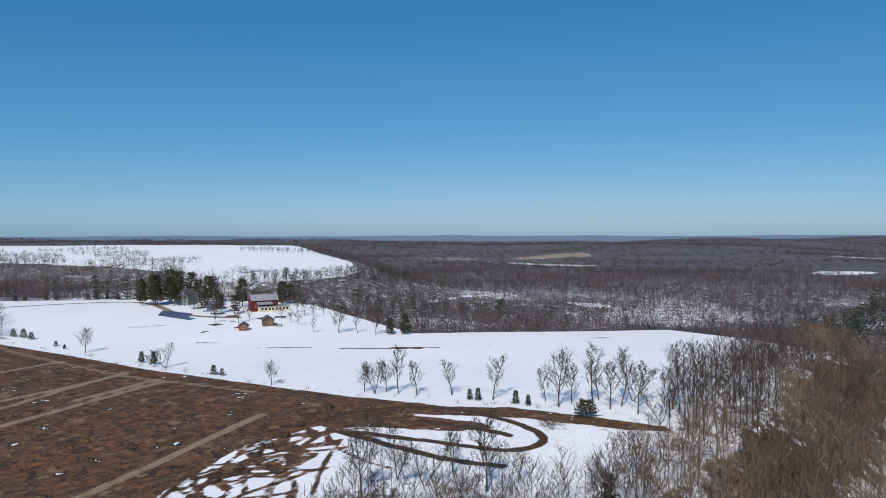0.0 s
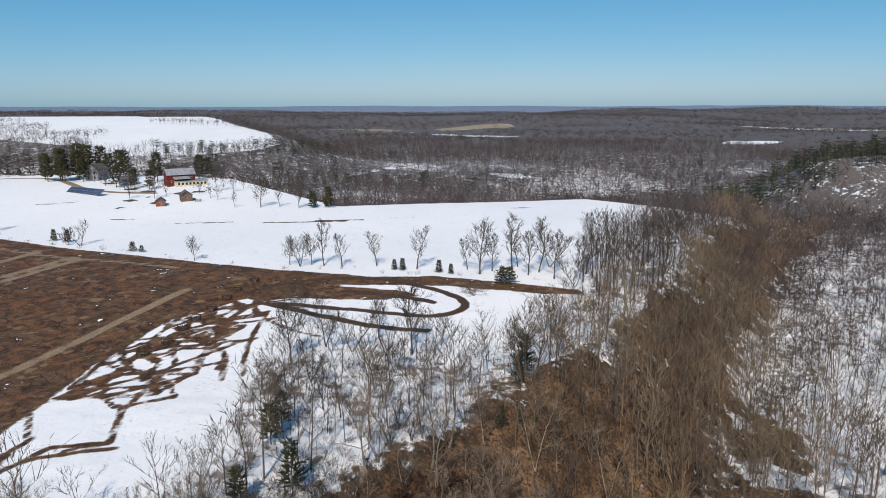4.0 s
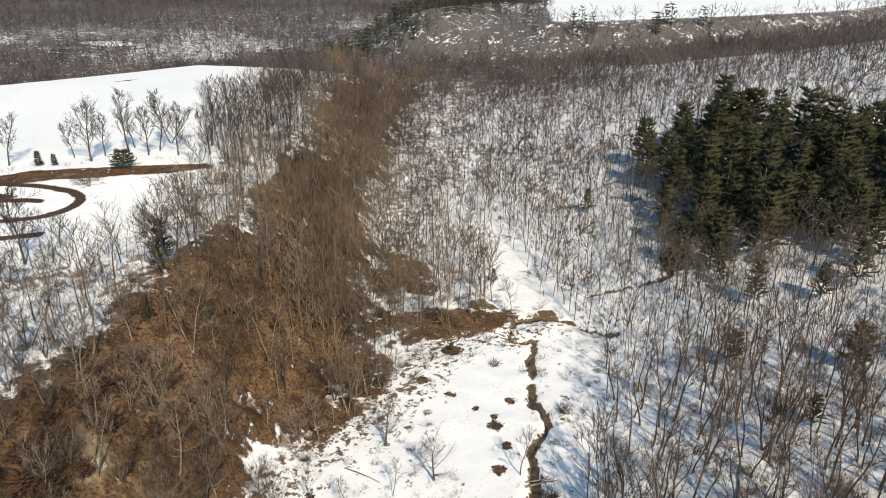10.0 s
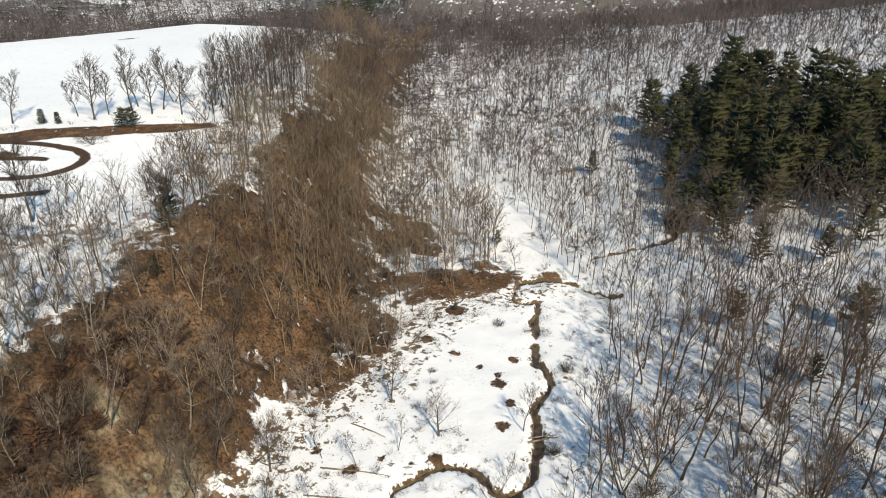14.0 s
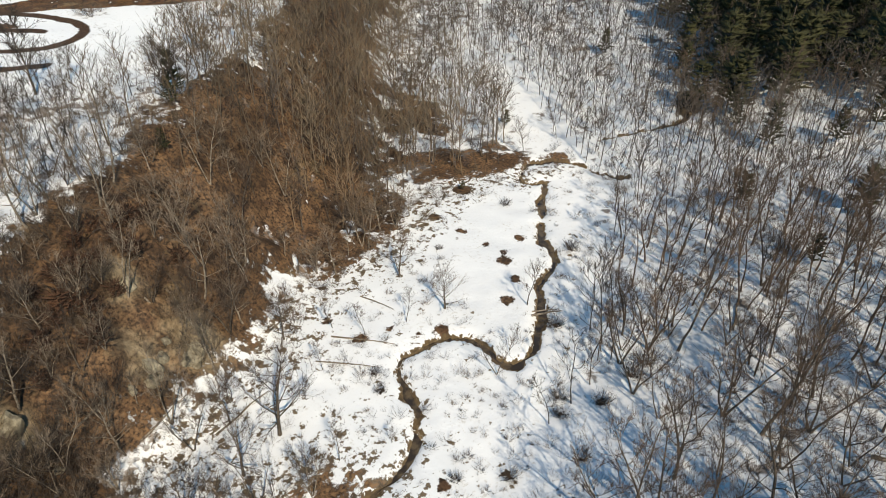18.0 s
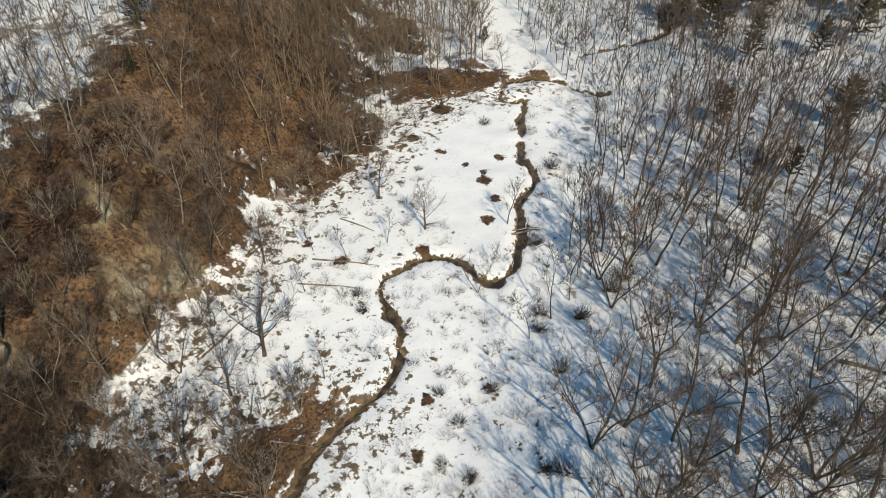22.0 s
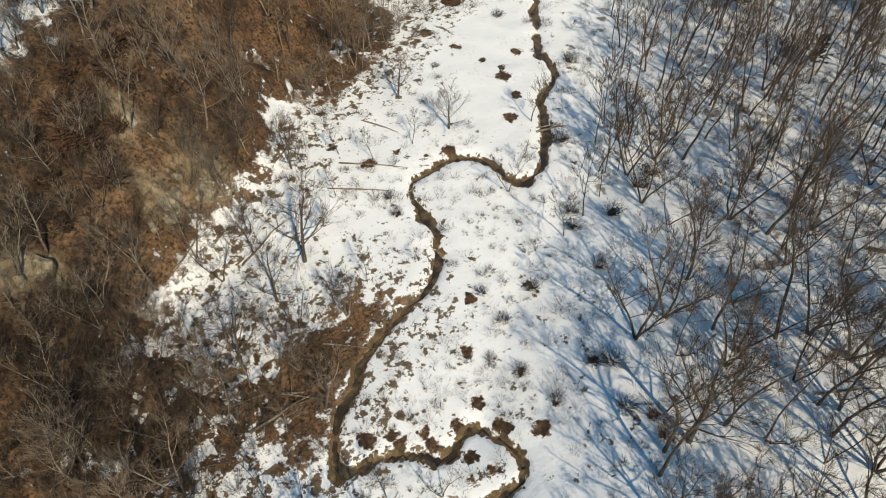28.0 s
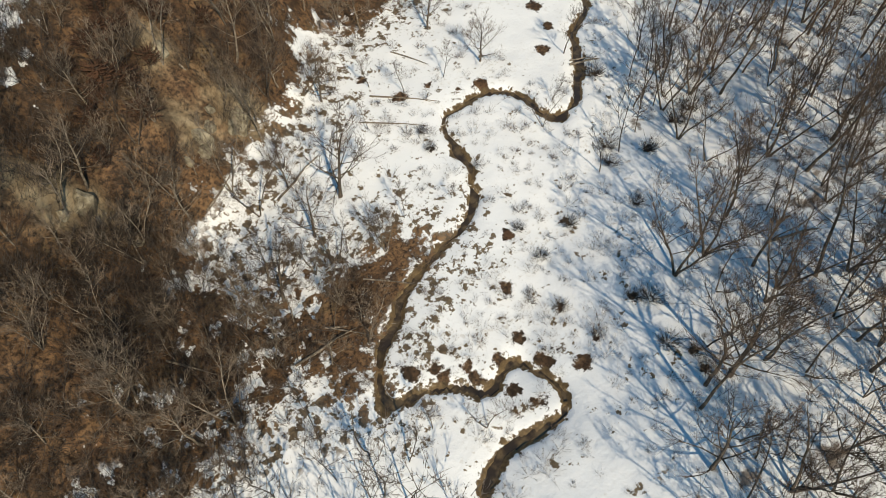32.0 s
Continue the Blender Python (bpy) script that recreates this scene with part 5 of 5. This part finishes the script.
shed = put_down(gabled("garage", "low dark outbuilding beside the farm drive", "shed", 6.5, 9, 2.7, 4.6, HOUSE, SLATE, [(2, 0, 1.6, 1.2, 1.0)], (0, 0, 2.6, 2.2, BOARD)), -136, 421, -70)
put_down(gabled("long_barn", "long low farm building with pale roof beyond the field", "barn", 14, 44, 4.2, 7.0, CREAM, TIN, [(0, -12 + 6 * k, 2.2, 2.2, 1.6) for k in range(5)]), 872, 452, 46)

# solar panels in a sloping row
array = tagged(new("solar_array"), "long row of tilted blue-black solar panels in snow", "solar panels")
for k in range(9):
    for row in range(2):
        tilt = Matrix.Translation((-13 + k * 3.05, 0, 1.2)) @ Matrix.Rotation(radians(38), 4, "X") @ Matrix.Translation((0, -1.1 + row * 2.05, 0.6))
        bm = block(-1.48, 1.48, -1.0, 1.0, -0.03, 0.03)
        bm.transform(tilt)
        p = part("panel", bm, PANEL, array)
        bm = bmesh.new()
        for a, b, c, d in ((-1.5, 1.5, -1.02, -0.97), (-1.5, 1.5, 0.97, 1.02), (-1.5, -1.45, -1.02, 1.02), (1.45, 1.5, -1.02, 1.02), (-0.02, 0.02, -1, 1)):
            block(a, b, c, d, -0.05, 0.045, bm)
        bm.transform(tilt)
        part("panel_frame", bm, STEEL, p)
    for yy, top in ((-0.9, 1.0), (0.9, 2.4)):
        part("post", block(-13.05 + k * 3.05, -12.95 + k * 3.05, yy - 0.05, yy + 0.05, -1.0, top), STEEL, array)
put_down(array, -146, 387, -35)

# picnic table by the yard
table = tagged(new("picnic_table"), "dark wooden picnic table standing in snow", "table")
for k in range(5):
    part("plank", block(-1.1, 1.1, -0.42 + k * 0.17, -0.27 + k * 0.17, 0.72, 0.77), BOARD, table)
for yy in (-0.75, 0.75):
    part("bench", block(-1.1, 1.1, yy - 0.14, yy + 0.14, 0.42, 0.47), BOARD, table)
for xx in (-0.8, 0.8):
    bm = prism([(-0.75, -0.05), (-0.65, -0.05), (-0.25, 0.72), (-0.35, 0.72)], xx - 0.04, xx + 0.04)
    prism([(0.75, -0.05), (0.65, -0.05), (0.25, 0.72), (0.35, 0.72)], xx - 0.04, xx + 0.04, bm)
    bm.transform(Matrix.Rotation(radians(90), 4, "Z"))
    part("leg", bm, BOARD, table)
put_down(table, -84, 362, 10).scale = (1.5, 1.5, 1.5)

# farmyard trees
yard = make_tree("farm_tree", branching_tree(201, 11, 0.38, (6, 3, 3, 3), 0.2, 0.06, 0.2), TWIG_DARK, TWIG_DARK, "leafless spreading farmyard tree over snow", "tree", "farmyard trees")
for x, y, s in [(-120, 372, 0.75), (-107, 370, 0.95), (-84, 408, 0.9), (-78, 398, 0.85), (-88, 384, 0.6), (-80, 372, 0.6), (-75, 365, 0.65), (-131, 409, 1.0), (-152, 425, 0.9), (-122, 425, 1.0), (-116, 436, 0.9),
                (-170, 428, 0.8), (-92, 436, 0.9), (-68, 402, 0.5), (-55, 360, 0.35), (-98, 428, 0.8), (-140, 436, 1.0), (-146, 414, 0.8), (-158, 432, 1.0), (-110, 428, 1.1), (-128, 440, 1.1), (-104, 380, 0.7), (-125, 388, 0.8), (-72, 392, 0.7)]:
    stand(yard, x, y, s * 1.25, shade.uniform(0, 360))

# round bale feeders on the trampled ground
feeder = tagged(new("bale_feeder"), "round rusted steel bale feeder on trampled dark ground", "feeder", "round feeders on the winter pasture")
for z in (0.05, 0.6, 1.15):
    bm = bmesh.new()
    n = 20
    loops = [[bm.verts.new(((1.25 + 0.05 * math.cos(b)) * math.cos(a), (1.25 + 0.05 * math.cos(b)) * math.sin(a), z + 0.05 * math.sin(b))) for b in (0.8, 2.4, 3.9, 5.5)] for a in [2 * math.pi * i / n for i in range(n)]]
    for i in range(n):
        for j in range(4):
            bm.faces.new((loops[i][j], loops[(i + 1) % n][j], loops[(i + 1) % n][(j + 1) % 4], loops[i][(j + 1) % 4]))
    part("hoop", bm, RUST, feeder)
for k in range(16):
    a = 2 * math.pi * k / 16
    bm = block(-0.025, 0.025, -0.025, 0.025, 0, 1.15)
    bm.transform(Matrix.Translation((1.25 * math.cos(a), 1.25 * math.sin(a), 0)))
    part("bar", bm, RUST, feeder)
part("skirt", prism([(-0.9, 0.02), (0.9, 0.02), (0.6, 0.35), (-0.5, 0.42)], -0.8, 0.8), BARK, feeder, "dark remains of hay")
for i, (x, y) in enumerate(RINGS[:8]):
    m = pose(x, y, height(x, y), 0, 0, 37 * i)
    if i:
        copy_thing(feeder, m)
    else:
        feeder.matrix_basis = m


# ---------------------------------------------------------------- rocks and logs
def boulder(seed, size, flat):
    bm = bmesh.new()
    bmesh.ops.create_icosphere(bm, subdivisions=2, radius=1)
    r = random.Random(seed)
    o = Vector((r.uniform(-50, 50), r.uniform(-50, 50), r.uniform(-50, 50)))
    for v in bm.verts:
        n = noise.noise(v.co * 0.9 + o) * 0.5 + noise.noise(v.co * 2.6 + o) * 0.35
        c = v.co * (1 + n)
        q = noise.cell(c * 1.7 + o) * 0.12
        v.co = Vector((c.x * size, c.y * size * 0.8, (c.z + q) * size * flat))
    me = bpy.data.meshes.new("rock")
    bm.to_mesh(me)
    bm.free()
    me.materials.append(STONE)
    return me


stones = [boulder(301 + i, 1.0, f) for i, f in enumerate((0.8, 1.3, 1.0))]
for i, (x, y, s) in enumerate([(12.5, 83, 2.1), (14, 84.5, 1.7), (7, 82, 1.7), (6.2, 80.4, 1.4), (8.4, 92, 1.4), (7.6, 80.8, 1.0), (10.5, 85, 1.1), (-11, 76.6, 1.6), (-13.5, 75, 1.1), (15.5, 85, 0.9), (9.2, 83, 0.9), (3.5, 79, 0.8), (-8, 72, 0.9)]):
    ob = tagged(new("rock", stones[i % 3]), "pale weathered rock outcrop on brown leafy slope", "rock", "outcrops on the slope")
    ob.matrix_basis = pose(x, y, height(x, y) - 0.35 * s, 20 * math.sin(i * 3), 15 * math.cos(i * 5), 77 * i) @ Matrix.Diagonal((s, s, s, 1))


def log(a, b, girth, branches, seed):
    r = random.Random(seed)
    v, f = [], []
    za, zb = height(*a) + girth * 0.8, height(*b) + girth * 0.8
    p, q = np.array((*a, za)), np.array((*b, zb))
    tri_tube([p, p + (q - p) * 0.35 + (0.1, -0.1, 0.1), p + (q - p) * 0.7 + (-0.1, 0.15, 0.15), q], [girth, girth * 0.85, girth * 0.6, girth * 0.25], 6, v, f)
    for k in range(branches):
        c = p + (q - p) * r.uniform(0.4, 0.95)
        e = c + unit(q - p + np.array((r.uniform(-1, 1), r.uniform(-1, 1), r.uniform(0.0, 0.6))) * np.linalg.norm(q - p) * 0.6) * r.uniform(1.2, 3)
        tri_tube([c, e], [girth * 0.3, 0], 3, v, f)
    me = quick_mesh("fallen_log", np.array(v), np.array(f))
    me.materials.append(PALE_LIT_BARK)
    tagged(new("fallen_log", me), "fallen grey log lying across snow and brush", "log", "fallen logs")


for i, (a, b, g, n) in enumerate([((65.8, 65.0), (71, 62.8), 0.22, 4), ((66.6, 65.8), (70.6, 63.8), 0.14, 3), ((75, 13), (77, 7.5), 0.3, 4),
                                  ((126, 106.5), (140, 98), 0.25, 5), ((5, 49), (12.5, 44.2), 0.16, 7), ((-1, 47), (8, 46.5), 0.2, 6), ((13, 52), (18, 47), 0.13, 5), ((0, 78), (-8, 74), 0.2, 4),
                                  ((10, 90), (14, 84), 0.16, 5), ((55, 20), (61, 17), 0.2, 5), ((86, 40), (93, 44), 0.2, 5), ((26, 86), (33, 90), 0.18, 5), ((64, 100), (72, 104), 0.2, 5), ((4.9, 49.2), (9.0, 44.2), 0.14, 6), ((2.1, 73.6), (10.9, 78.6), 0.16, 6), ((34.7, 80.0), (42.5, 72.2), 0.15, 5), ((11.6, 71.0), (21, 74.5), 0.17, 7),
                                  ((-12.9, 57.2), (-9, 52), 0.16, 6), ((-12.9, 48.5), (-6, 46), 0.15, 7), ((29.9, 76.2), (37.6, 69), 0.12, 6), ((44.0, 86.6), (47, 80), 0.12, 5), ((50, 5.6), (55.7, 1), 0.15, 6), ((-2, 52), (4, 50), 0.13, 6), ((-18, 60), (-12, 63), 0.15, 6)]):
    log(a, b, g, n, 400 + i)

# far hills on the skyline; the blue of distant haze is painted into their colour
HAZE_TINT = island_tone("far_hills_haze_tinted", (0.13, 0.18, 0.25), (0.17, 0.225, 0.30))
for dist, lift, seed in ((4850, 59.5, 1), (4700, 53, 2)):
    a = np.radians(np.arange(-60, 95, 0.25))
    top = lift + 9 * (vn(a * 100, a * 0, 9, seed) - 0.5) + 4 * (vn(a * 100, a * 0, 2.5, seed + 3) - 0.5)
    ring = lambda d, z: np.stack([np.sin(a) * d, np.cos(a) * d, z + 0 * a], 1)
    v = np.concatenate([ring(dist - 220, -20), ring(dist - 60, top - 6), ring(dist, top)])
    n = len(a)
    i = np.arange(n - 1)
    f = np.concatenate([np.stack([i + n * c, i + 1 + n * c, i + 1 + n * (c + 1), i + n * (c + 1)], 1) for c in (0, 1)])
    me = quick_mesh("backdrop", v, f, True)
    me.materials.append(HAZE_TINT)
    tagged(new("backdrop", me), "far hills along the horizon, coloured blue as if by haze", "hills", kind="structure")
